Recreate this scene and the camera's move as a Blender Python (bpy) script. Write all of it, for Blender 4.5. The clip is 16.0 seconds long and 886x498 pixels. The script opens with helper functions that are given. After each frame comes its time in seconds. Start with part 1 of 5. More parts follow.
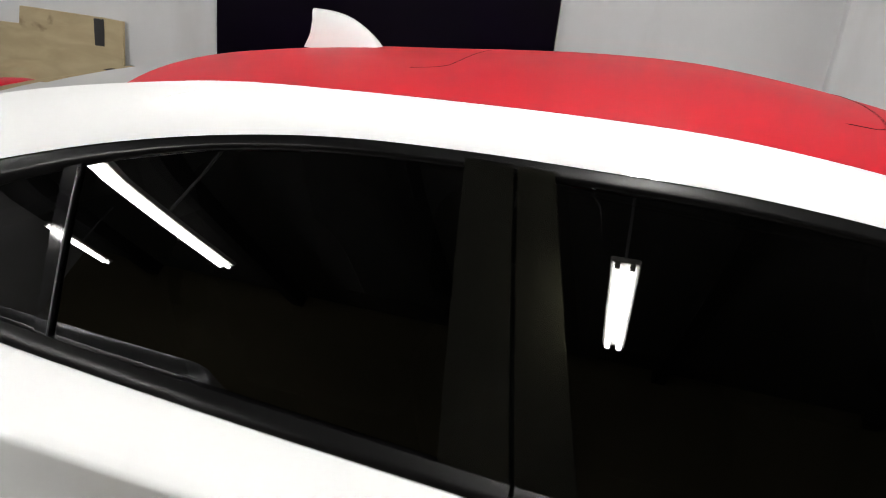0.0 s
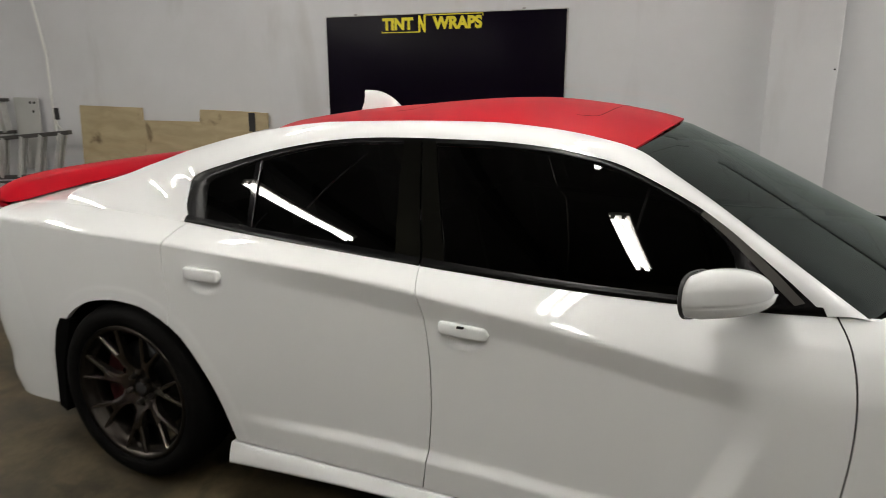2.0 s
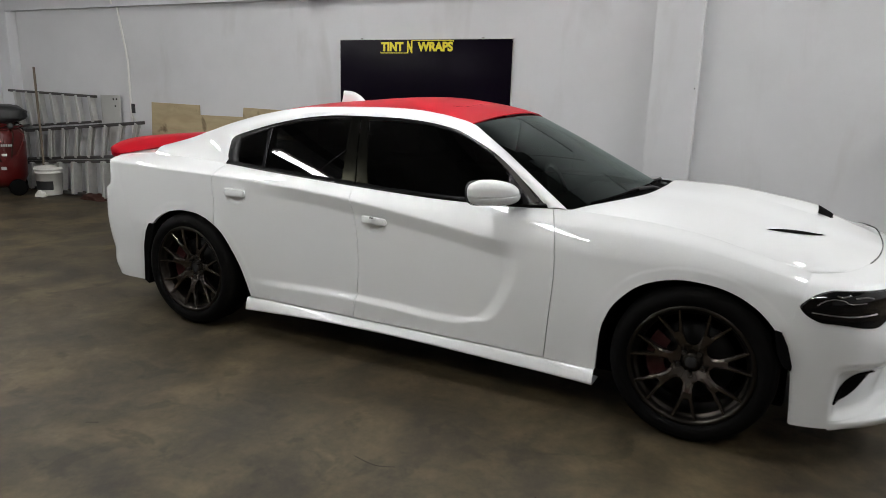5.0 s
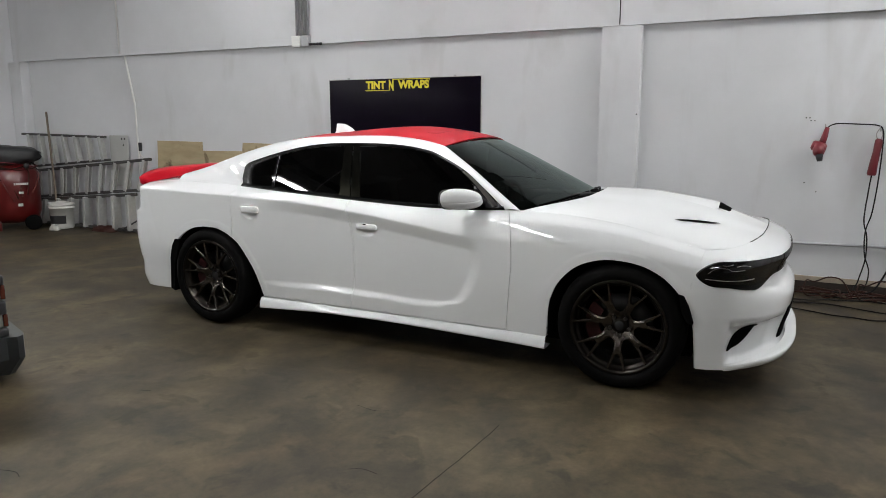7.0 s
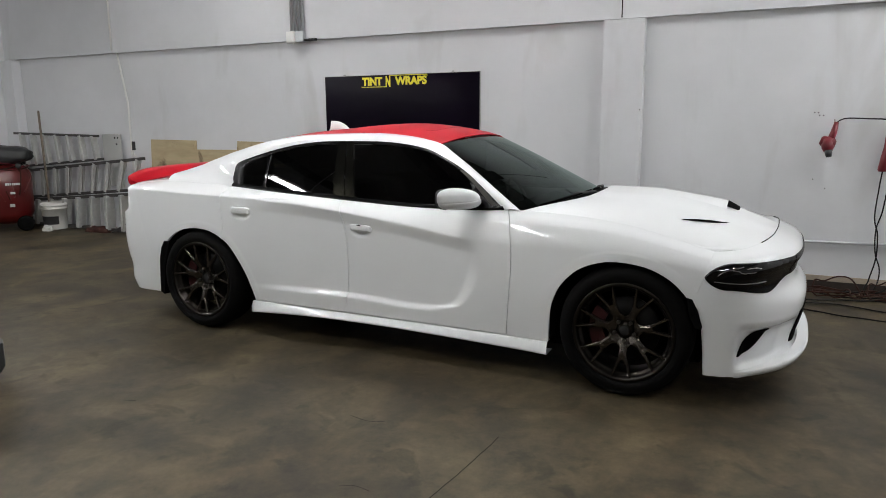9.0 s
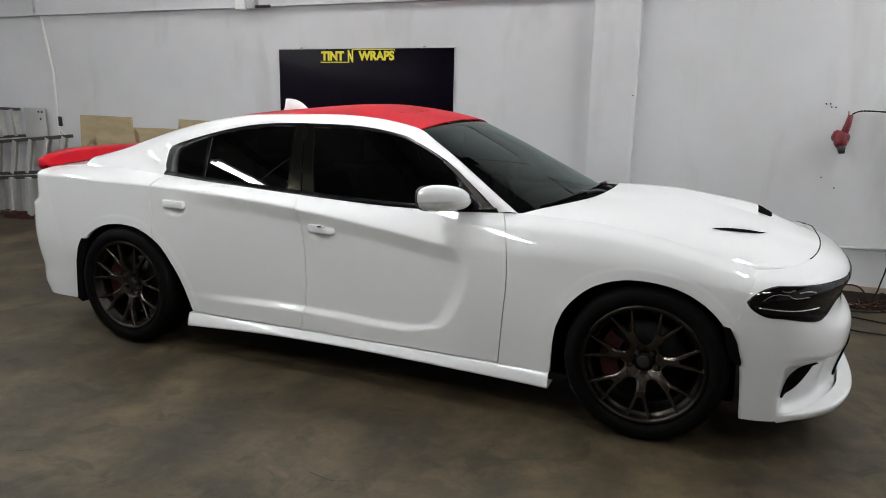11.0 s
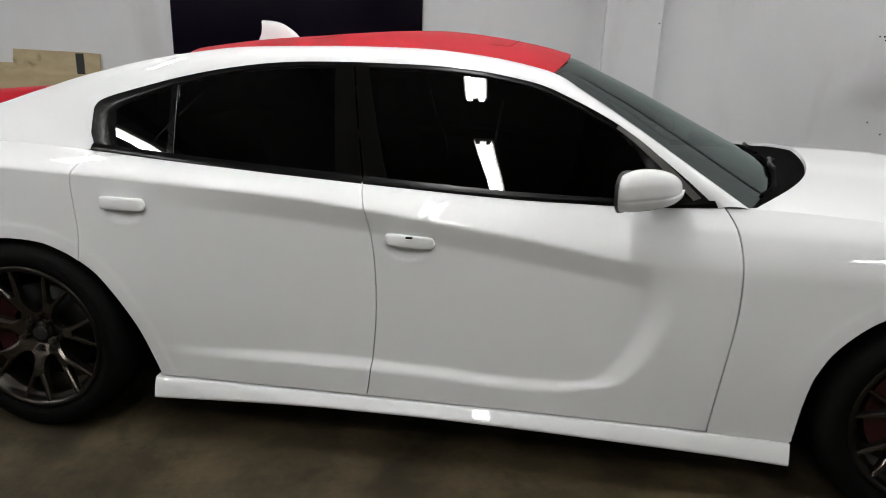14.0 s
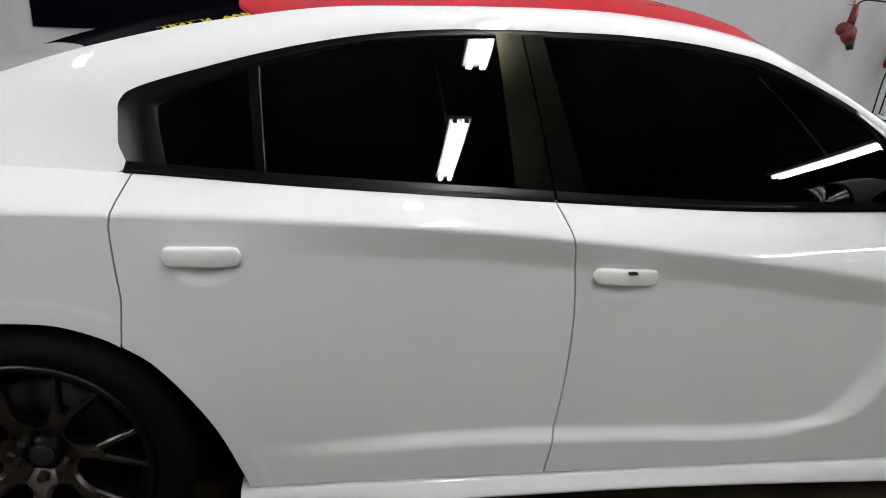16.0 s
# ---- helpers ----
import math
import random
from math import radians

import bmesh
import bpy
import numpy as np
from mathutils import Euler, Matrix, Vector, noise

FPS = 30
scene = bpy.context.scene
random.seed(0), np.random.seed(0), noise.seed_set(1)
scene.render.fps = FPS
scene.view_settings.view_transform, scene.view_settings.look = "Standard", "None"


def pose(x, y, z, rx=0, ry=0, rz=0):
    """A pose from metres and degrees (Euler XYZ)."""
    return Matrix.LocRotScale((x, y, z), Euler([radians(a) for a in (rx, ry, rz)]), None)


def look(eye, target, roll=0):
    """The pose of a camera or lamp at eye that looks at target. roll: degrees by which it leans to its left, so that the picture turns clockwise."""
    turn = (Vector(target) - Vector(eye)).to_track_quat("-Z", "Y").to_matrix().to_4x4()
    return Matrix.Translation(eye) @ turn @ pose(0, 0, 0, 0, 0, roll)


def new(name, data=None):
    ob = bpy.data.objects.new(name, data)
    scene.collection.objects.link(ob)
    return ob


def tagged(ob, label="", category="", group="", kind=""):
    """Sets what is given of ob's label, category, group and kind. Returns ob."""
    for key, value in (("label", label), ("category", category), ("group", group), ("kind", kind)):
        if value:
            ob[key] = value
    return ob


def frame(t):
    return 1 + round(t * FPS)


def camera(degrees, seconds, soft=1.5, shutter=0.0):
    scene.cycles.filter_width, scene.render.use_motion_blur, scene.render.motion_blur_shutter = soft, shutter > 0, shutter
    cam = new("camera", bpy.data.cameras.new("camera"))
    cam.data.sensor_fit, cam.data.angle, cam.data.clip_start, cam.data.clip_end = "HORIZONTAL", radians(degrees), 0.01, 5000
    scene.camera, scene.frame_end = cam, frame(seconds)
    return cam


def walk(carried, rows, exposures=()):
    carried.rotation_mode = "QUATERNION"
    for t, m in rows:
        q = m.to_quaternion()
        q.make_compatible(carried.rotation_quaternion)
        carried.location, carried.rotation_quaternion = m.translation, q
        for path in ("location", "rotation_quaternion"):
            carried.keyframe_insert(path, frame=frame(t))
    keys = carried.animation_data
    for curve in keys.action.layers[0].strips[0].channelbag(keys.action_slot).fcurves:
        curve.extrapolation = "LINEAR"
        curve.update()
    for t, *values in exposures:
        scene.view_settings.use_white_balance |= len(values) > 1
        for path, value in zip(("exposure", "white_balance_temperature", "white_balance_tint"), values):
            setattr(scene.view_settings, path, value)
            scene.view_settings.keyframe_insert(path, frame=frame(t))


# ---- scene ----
cam = camera(64.7, 16.0, 0.6, 0.35)
PATH = [
    (0, (-0.317, -1.455, 1.554), (-0.746, 0.383, 0.893), 6.3),
    (0.5, (-0.123, -1.738, 1.570), (-0.584, 0.103, 0.939), 1.7),
    (1, (0.171, -2.066, 1.577), (-0.439, -0.250, 1.002), -2.8),
    (1.5, (0.361, -2.350, 1.571), (-0.299, -0.530, 1.071), -1.2),
    (2, (0.572, -2.673, 1.587), (-0.220, -0.903, 1.097), -0.1),
    (2.5, (0.832, -2.883, 1.573), (-0.059, -1.157, 1.100), 1.6),
    (3, (1.057, -3.138, 1.564), (0.153, -1.409, 1.128), 1.1),
    (3.5, (1.228, -3.369, 1.564), (0.287, -1.672, 1.077), 0.7),
    (4, (1.517, -3.562, 1.547), (0.544, -1.856, 1.173), 2.3),
    (4.5, (1.707, -3.761, 1.567), (0.744, -2.043, 1.216), 1.7),
    (5, (1.887, -4.002, 1.544), (0.991, -2.271, 1.097), 1.6),
    (7.5, (2.367, -4.832, 1.516), (1.496, -3.065, 1.171), -0.1),
    (8, (2.369, -4.810, 1.527), (1.500, -3.044, 1.172), -0.0),
    (8.5, (2.338, -4.728, 1.519), (1.461, -2.967, 1.159), -0.2),
    (11, (1.827, -3.986, 1.505), (1.078, -2.177, 1.096), 1.2),
    (11.5, (1.611, -3.791, 1.492), (0.913, -1.971, 1.043), 2.8),
    (12, (1.354, -3.629, 1.495), (0.724, -1.788, 1.032), 1.0),
    (12.5, (1.086, -3.465, 1.479), (0.526, -1.611, 0.981), 2.1),
    (13, (0.812, -3.285, 1.471), (0.373, -1.411, 0.926), 3.5),
    (13.5, (0.509, -3.100, 1.476), (0.159, -1.207, 0.934), 2.3),
    (14, (0.223, -2.983, 1.474), (-0.041, -1.089, 0.890), 1.9),
    (14.5, (-0.053, -2.767, 1.475), (-0.151, -0.867, 0.859), 2.6),
    (15, (-0.316, -2.640, 1.470), (-0.257, -0.744, 0.835), 2.7),
    (15.5, (-0.645, -2.511, 1.480), (-0.498, -0.638, 0.796), 2.3),
    (16, (-0.872, -2.326, 1.473), (-0.591, -0.476, 0.766), 2.9),
]
EXPO = [(0.0, 0.02, 7000, 15), (1.0, -.06, 7350, 15), (1.5, -.18, 7350, 15), (2.0, -.22, 7300, 15), (3.0, -.22, 7050, 15), (4.0, -.12, 6950, 15), (5.0, -.03, 6800, 15), (8.0, 0.02, 6700, 15), (11.0, 0.02, 6700, 15), (13.0, 0.02, 6900, 15), (14.5, -.14, 6800, 15), (16.0, -.18, 6750, 15)]
walk(cam, [(t, look(eye, target, roll)) for t, eye, target, roll in PATH], EXPO)

# ---- world and light ----
world = bpy.data.worlds.new("world")
scene.world = world
world.use_nodes = True
world.node_tree.nodes["Background"].inputs[0].default_value = (0.8, 0.85, 0.9, 1)
world.node_tree.nodes["Background"].inputs[1].default_value = 0.02
TUBE = 91.0          # emission of the fluorescent tubes
CEIL = 4.6           # ceiling height
# The last entry is an added fill lamp that brightens the east wall.
LAMPS = [(-.2, -1.38, 0, 1.22, 2.8, 1), (-.15, -3.52, 2.5, 1.50, 2.8, .82), (-3.21, -3.45, 8, 1.68, 2.8, 1), (-4.7, -1.2, 0, 1.22, 3.0, 1.4), (2.98, -3.55, -14, 1.22, 2.8, .82), (-7.0, -1.5, 0, 1.22, 3.6, 1.4), (-3.6, 1.0, 0, 1.22, 4.0, 1), (-.2, 1.0, 0, 1.22, 4.0, 1), (3.2, 1.0, 0, 1.22, 4.0, 1), (5.2, 1.1, 0, 1.22, 4.0, 1), (4.4, .1, 0, 1.22, 3.7, 1), (-6.5, -6.5, 0, 1.22, 3.6, 1.4), (6.5, .7, 0, 1.22, 3.9, 1.4)]   # x, y, turn, length, height, strength of the tubes


# ---- materials ----
def material(name):
    m = bpy.data.materials.new(name)
    m.use_nodes = True
    nt = m.node_tree
    return m, nt, nt.nodes["Principled BSDF"]


def node(nt, kind, **values):
    n = nt.nodes.new(kind)
    for key, value in values.items():
        n.inputs[key].default_value = value
    return n


def plain(name, colour, rough=0.5, metal=0.0, coat=0.0, grain=0.0, scale=60.0, bump=0.0, mottle=0.0, mscale=3.0, spec=0.5):
    """A surface with fine grain and broad mottling in colour and gloss."""
    m, nt, b = material(name)
    b.inputs["Base Color"].default_value = (*colour, 1)
    b.inputs["Roughness"].default_value = rough
    b.inputs["Metallic"].default_value = metal
    b.inputs["Coat Weight"].default_value = coat
    b.inputs["Coat Roughness"].default_value = 0.03
    b.inputs["Specular IOR Level"].default_value = spec
    co = nt.nodes.new("ShaderNodeTexCoord")
    if grain or mottle:
        fine = node(nt, "ShaderNodeTexNoise", Scale=scale, Detail=6.0)
        broad = node(nt, "ShaderNodeTexNoise", Scale=mscale, Detail=4.0)
        nt.links.new(co.outputs["Object"], fine.inputs["Vector"])
        nt.links.new(co.outputs["Object"], broad.inputs["Vector"])
        total = node(nt, "ShaderNodeMath")
        total.operation = "MULTIPLY_ADD"
        total.inputs[1].default_value = grain
        nt.links.new(fine.outputs["Fac"], total.inputs[0])
        part2 = node(nt, "ShaderNodeMath")
        part2.operation = "MULTIPLY_ADD"
        part2.inputs[1].default_value = mottle
        part2.inputs[2].default_value = 1.0 - 0.5 * (grain + mottle)
        nt.links.new(broad.outputs["Fac"], part2.inputs[0])
        nt.links.new(part2.outputs[0], total.inputs[2])
        mix = node(nt, "ShaderNodeMix")
        mix.data_type, mix.blend_type = "RGBA", "MULTIPLY"
        mix.inputs["Factor"].default_value = 1.0
        mix.inputs["A"].default_value = (*colour, 1)
        nt.links.new(total.outputs[0], mix.inputs["B"])
        nt.links.new(mix.outputs["Result"], b.inputs["Base Color"])
    if bump:
        fine2 = node(nt, "ShaderNodeTexNoise", Scale=scale * 2, Detail=5.0)
        nt.links.new(co.outputs["Object"], fine2.inputs["Vector"])
        bp = node(nt, "ShaderNodeBump", Strength=bump, Distance=0.01)
        nt.links.new(fine2.outputs["Fac"], bp.inputs["Height"])
        nt.links.new(bp.outputs[0], b.inputs["Normal"])
    return m


def paint_material(name, colour, rough, coat, flake=0.0, spec=0.5):
    """Car paint: a coloured coat with a little orange peel under clear lacquer."""
    m, nt, b = material(name)
    b.inputs["Base Color"].default_value = (*colour, 1)
    b.inputs["Roughness"].default_value = rough
    b.inputs["Coat Weight"].default_value = coat
    b.inputs["Specular IOR Level"].default_value = spec
    b.inputs["Coat Roughness"].default_value = 0.02
    co = nt.nodes.new("ShaderNodeTexCoord")
    peel = node(nt, "ShaderNodeTexNoise", Scale=220.0, Detail=2.0)
    nt.links.new(co.outputs["Object"], peel.inputs["Vector"])
    bp = node(nt, "ShaderNodeBump", Strength=0.02, Distance=0.002)
    nt.links.new(peel.outputs["Fac"], bp.inputs["Height"])
    nt.links.new(bp.outputs[0], b.inputs["Normal"])
    if flake:
        broad = node(nt, "ShaderNodeTexNoise", Scale=5.0, Detail=3.0)
        nt.links.new(co.outputs["Object"], broad.inputs["Vector"])
        ramp = node(nt, "ShaderNodeMapRange")
        ramp.inputs["To Min"].default_value = rough - flake
        ramp.inputs["To Max"].default_value = rough + flake
        nt.links.new(broad.outputs["Fac"], ramp.inputs["Value"])
        nt.links.new(ramp.outputs[0], b.inputs["Roughness"])
    return m


def glass_material(name, tint, ior=1.5, film=(1, 1, 1)):
    """Tinted glass: what is behind shows through by the tint, and the surface mirrors by Fresnel."""
    m, nt, b = material(name)
    nt.nodes.remove(b)
    clear = node(nt, "ShaderNodeBsdfTransparent")
    clear.inputs["Color"].default_value = (*tint, 1)
    gloss = node(nt, "ShaderNodeBsdfGlossy", Roughness=0.01)
    gloss.inputs["Color"].default_value = (*film, 1)
    fres = node(nt, "ShaderNodeFresnel", IOR=ior)
    mix = nt.nodes.new("ShaderNodeMixShader")
    nt.links.new(fres.outputs[0], mix.inputs[0])
    nt.links.new(clear.outputs[0], mix.inputs[1])
    nt.links.new(gloss.outputs[0], mix.inputs[2])
    nt.links.new(mix.outputs[0], nt.nodes["Material Output"].inputs["Surface"])
    return m


def concrete_floor():
    """Old concrete: worn pale patches, dark oil blots, fine streaks and grit."""
    m, nt, b = material("floor_concrete")
    co = nt.nodes.new("ShaderNodeTexCoord")

    def cloud(scale, detail, rough, distort, stretch=(1, 1, 1)):
        mp = node(nt, "ShaderNodeMapping")
        mp.inputs["Scale"].default_value = stretch
        nt.links.new(co.outputs["Object"], mp.inputs["Vector"])
        n = node(nt, "ShaderNodeTexNoise", Scale=scale, Detail=detail, Roughness=rough, Distortion=distort)
        nt.links.new(mp.outputs[0], n.inputs["Vector"])
        return n

    def ramp_of(n, p0, c0, p1, c1):
        q = nt.nodes.new("ShaderNodeValToRGB")
        q.color_ramp.elements[0].position, q.color_ramp.elements[0].color = p0, (*c0, 1)
        q.color_ramp.elements[1].position, q.color_ramp.elements[1].color = p1, (*c1, 1)
        nt.links.new(n.outputs["Fac"], q.inputs[0])
        return q.outputs[0]

    def times(a, c, amount=1.0):
        x = node(nt, "ShaderNodeMix")
        x.data_type, x.blend_type = "RGBA", "MULTIPLY"
        x.inputs["Factor"].default_value = amount
        nt.links.new(a, x.inputs["A"])
        nt.links.new(c, x.inputs["B"])
        return x.outputs["Result"]

    patch = cloud(1.6, 10.0, 0.66, 0.2, (1.0, 0.8, 1))
    grit = cloud(22.0, 8.0, 0.78, 0.0)
    blot = cloud(3.6, 6.0, 0.58, 0.6)
    tone = cloud(0.8, 4.0, 0.5, 0.4)
    streak = cloud(1.9, 8.0, 0.6, 0.6, (1.0, 1.2, 1))
    col = ramp_of(patch, 0.40, (0.0335, 0.0254, 0.0145), 0.62, (0.0890, 0.0690, 0.0405))
    col = times(col, ramp_of(cloud(3.2, 8.0, 0.62, 0.5), 0.40, (0.70, 0.69, 0.67), 0.60, (1.18, 1.17, 1.15)))
    col = times(col, ramp_of(tone, 0.40, (0.98, 1.0, 0.99), 0.60, (1.03, 1.0, 0.94)))
    col = times(col, ramp_of(grit, 0.30, (0.72, 0.72, 0.72), 0.72, (1.16, 1.155, 1.14)))
    col = times(col, ramp_of(blot, 0.37, (0.50, 0.49, 0.46), 0.43, (1, 1, 1)), 0.72)
    col = times(col, ramp_of(streak, 0.36, (0.74, 0.73, 0.71), 0.52, (1, 1, 1)), 0.55)
    nt.links.new(col, b.inputs["Base Color"])
    rr = node(nt, "ShaderNodeMapRange")
    rr.inputs["To Min"].default_value, rr.inputs["To Max"].default_value = 0.46, 0.72
    nt.links.new(patch.outputs["Fac"], rr.inputs["Value"])
    nt.links.new(rr.outputs[0], b.inputs["Roughness"])
    b.inputs["Specular IOR Level"].default_value = 0.3
    bp = node(nt, "ShaderNodeBump", Strength=0.15, Distance=0.008)
    nt.links.new(grit.outputs["Fac"], bp.inputs["Height"])
    nt.links.new(bp.outputs[0], b.inputs["Normal"])
    return m


def plywood_material():
    m, nt, b = material("stained_plywood")
    co = nt.nodes.new("ShaderNodeTexCoord")
    mp = node(nt, "ShaderNodeMapping")
    mp.inputs["Scale"].default_value = (1.2, 1.0, 4.0)
    nt.links.new(co.outputs["Object"], mp.inputs["Vector"])
    g = node(nt, "ShaderNodeTexNoise", Scale=3.0, Detail=7.0, Distortion=0.6)
    nt.links.new(mp.outputs[0], g.inputs["Vector"])
    s = node(nt, "ShaderNodeTexNoise", Scale=3.0, Detail=4.0, Distortion=0.4)
    nt.links.new(co.outputs["Object"], s.inputs["Vector"])
    r1 = nt.nodes.new("ShaderNodeValToRGB")
    r1.color_ramp.elements[0].position, r1.color_ramp.elements[0].color = 0.3, (0.36, 0.285, 0.165, 1)
    r1.color_ramp.elements[1].position, r1.color_ramp.elements[1].color = 0.7, (0.46, 0.37, 0.225, 1)
    nt.links.new(g.outputs["Fac"], r1.inputs[0])
    r2 = nt.nodes.new("ShaderNodeValToRGB")
    r2.color_ramp.elements[0].position, r2.color_ramp.elements[0].color = 0.30, (0.22, 0.17, 0.12, 1)
    r2.color_ramp.elements[1].position, r2.color_ramp.elements[1].color = 0.38, (1, 1, 1, 1)
    nt.links.new(s.outputs["Fac"], r2.inputs[0])
    mx = node(nt, "ShaderNodeMix")
    mx.data_type, mx.blend_type = "RGBA", "MULTIPLY"
    mx.inputs["Factor"].default_value = 0.85
    nt.links.new(r1.outputs[0], mx.inputs["A"])
    nt.links.new(r2.outputs[0], mx.inputs["B"])
    nt.links.new(mx.outputs["Result"], b.inputs["Base Color"])
    b.inputs["Roughness"].default_value = 0.75
    return m


def wall_material():
    m, nt, b = material("white_wall_paint")
    co = nt.nodes.new("ShaderNodeTexCoord")
    a = node(nt, "ShaderNodeTexNoise", Scale=0.7, Detail=6.0, Roughness=0.6)
    c = node(nt, "ShaderNodeTexNoise", Scale=14.0, Detail=6.0)
    mp = node(nt, "ShaderNodeMapping")
    mp.inputs["Scale"].default_value = (1.0, 1.0, 0.25)
    nt.links.new(co.outputs["Object"], mp.inputs["Vector"])
    s = node(nt, "ShaderNodeTexNoise", Scale=2.2, Detail=5.0, Distortion=0.5)
    nt.links.new(mp.outputs[0], s.inputs["Vector"])
    for n in (a, c):
        nt.links.new(co.outputs["Object"], n.inputs["Vector"])
    r1 = nt.nodes.new("ShaderNodeValToRGB")
    r1.color_ramp.elements[0].position, r1.color_ramp.elements[0].color = 0.3, (0.57, 0.575, 0.585, 1)
    r1.color_ramp.elements[1].position, r1.color_ramp.elements[1].color = 0.7, (0.665, 0.67, 0.685, 1)
    nt.links.new(a.outputs["Fac"], r1.inputs[0])
    r2 = nt.nodes.new("ShaderNodeValToRGB")
    r2.color_ramp.elements[0].position, r2.color_ramp.elements[0].color = 0.25, (0.82, 0.81, 0.79, 1)
    r2.color_ramp.elements[1].position, r2.color_ramp.elements[1].color = 0.42, (1, 1, 1, 1)
    nt.links.new(s.outputs["Fac"], r2.inputs[0])
    mx = node(nt, "ShaderNodeMix")
    mx.data_type, mx.blend_type = "RGBA", "MULTIPLY"
    mx.inputs["Factor"].default_value = 0.8
    nt.links.new(r1.outputs[0], mx.inputs["A"])
    nt.links.new(r2.outputs[0], mx.inputs["B"])
    nt.links.new(mx.outputs["Result"], b.inputs["Base Color"])
    b.inputs["Roughness"].default_value = 0.55
    bp = node(nt, "ShaderNodeBump", Strength=0.10, Distance=0.01)
    nt.links.new(c.outputs["Fac"], bp.inputs["Height"])
    nt.links.new(bp.outputs[0], b.inputs["Normal"])
    return m


def glow_material(name, colour, strength):
    m, nt, b = material(name)
    b.inputs["Base Color"].default_value = (*colour, 1)
    b.inputs["Emission Color"].default_value = (*colour, 1)
    b.inputs["Emission Strength"].default_value = strength
    return m


WHITE = paint_material("white_car_paint", (0.805, 0.82, 0.82), 0.5, 1.0, 0.0, 0.05)
RED = paint_material("satin_red_wrap", (0.42, 0.004, 0.013), 0.42, 0.0, 0.05, 0.10)
TRIM = plain("satin_black_trim", (0.003, 0.003, 0.0032), 0.27, mottle=0.3, mscale=4.0, spec=0.16)
# Grey stands in for the wall's reflection in a gloss black channel.
CHANNEL = plain("channel_sheen_grey", (0.05, 0.048, 0.043), 0.32, mottle=0.3, spec=0.5)
PILLAR = plain("satin_pillar_film", (0.0025, 0.0025, 0.0022), 0.16, mottle=0.3, mscale=4.0, spec=0.125)
PILLAR.node_tree.nodes["Principled BSDF"].inputs["Specular Tint"].default_value = (1.0, 0.96, 0.60, 1)
GLOSSBLACK = plain("gloss_black_plastic", (0.004, 0.004, 0.0045), 0.06, coat=0.2, spec=0.35)
RUBBER = plain("tyre_rubber", (0.0035, 0.0034, 0.0033), 0.75, grain=0.4, scale=40, bump=0.15, spec=0.05)
LINER = plain("wheel_well_plastic", (0.003, 0.003, 0.003), 0.95, grain=0.4, bump=0.1, spec=0.03)
SEAM = plain("panel_gap_shadow", (0.012, 0.012, 0.012), 0.9, spec=0.1)
GUN = plain("gunmetal_wheel_paint", (0.100, 0.086, 0.074), 0.26, metal=0.95, grain=0.15, scale=90)
# The same gunmetal, darkened to put shade into rim and hub.
SHADEGUN = plain("shaded_wheel_paint", (0.030, 0.0265, 0.023), 0.34, metal=0.95, grain=0.15, scale=90)
EDGE = plain("dull_steel_edge", (0.10, 0.10, 0.10), 0.4, metal=0.8)
STEEL = plain("brushed_steel", (0.35, 0.34, 0.33), 0.35, metal=1.0, grain=0.2)
CHROME = plain("dark_chrome", (0.55, 0.55, 0.56), 0.1, metal=1.0)
CALIPER = plain("red_brake_caliper", (0.030, 0.0016, 0.0022), 0.5, coat=0.0)
SIDEGLASS = glass_material("dark_tinted_glass", (0.012, 0.013, 0.013))
SCREENGLASS = glass_material("windscreen_glass", (0.040, 0.056, 0.050), 1.5, (0.62, 0.73, 0.70))
CABIN = plain("black_cabin_leather", (0.018, 0.018, 0.019), 0.55, grain=0.3, bump=0.1)
FLOOR = concrete_floor()
WALL = wall_material()
PLY = plywood_material()
CEILING = plain("ceiling_panels", (0.17, 0.17, 0.17), 0.9, mottle=0.3, mscale=0.5)
BEAM = plain("dark_beam_steel", (0.045, 0.045, 0.045), 0.7, mottle=0.3)
DARKWALL = plain("dull_brown_wall", (0.18, 0.155, 0.095), 0.85, mottle=0.5, mscale=0.6, grain=0.2)
PIPE = plain("painted_grey_conduit", (0.42, 0.43, 0.44), 0.4, metal=0.3, grain=0.2)
ALU = plain("weathered_aluminium", (0.46, 0.46, 0.44), 0.45, metal=0.3, grain=0.35, scale=25, mottle=0.4)
DARKALU = plain("grimy_aluminium_rail", (0.055, 0.053, 0.05), 0.5, metal=0.3, grain=0.4, mottle=0.5)
COMPRED = plain("red_enamel", (0.088, 0.0035, 0.0035), 0.32, coat=0.3, mottle=0.3)
BLACKPL = plain("black_plastic", (0.014, 0.014, 0.015), 0.5, grain=0.3, bump=0.05)
PAIL = plain("dirty_white_plastic", (0.60, 0.59, 0.55), 0.5, mottle=0.4, mscale=9, grain=0.2)
WOODPOLE = plain("worn_wood", (0.16, 0.125, 0.09), 0.7, grain=0.5, scale=35)
TOOLRED = plain("red_tool_plastic", (0.13, 0.006, 0.012), 0.45, grain=0.2)
CABLE = plain("black_cable", (0.009, 0.009, 0.009), 0.6, spec=0.15)
ORANGECABLE = plain("orange_cable", (0.034, 0.011, 0.007), 0.6, spec=0.2)
BANNER = plain("dark_purple_banner", (0.0024, 0.0010, 0.0046), 0.30, mottle=1.2, mscale=1.6, spec=0.06)
YELLOW = plain("yellow_vinyl", (0.78, 0.66, 0.03), 0.5)
GREYPAD = plain("pale_grey_board", (0.42, 0.42, 0.40), 0.6, mottle=0.4)
SILVER = plain("silver_vehicle_paint", (0.30, 0.31, 0.32), 0.3, metal=0.4, coat=0.6)
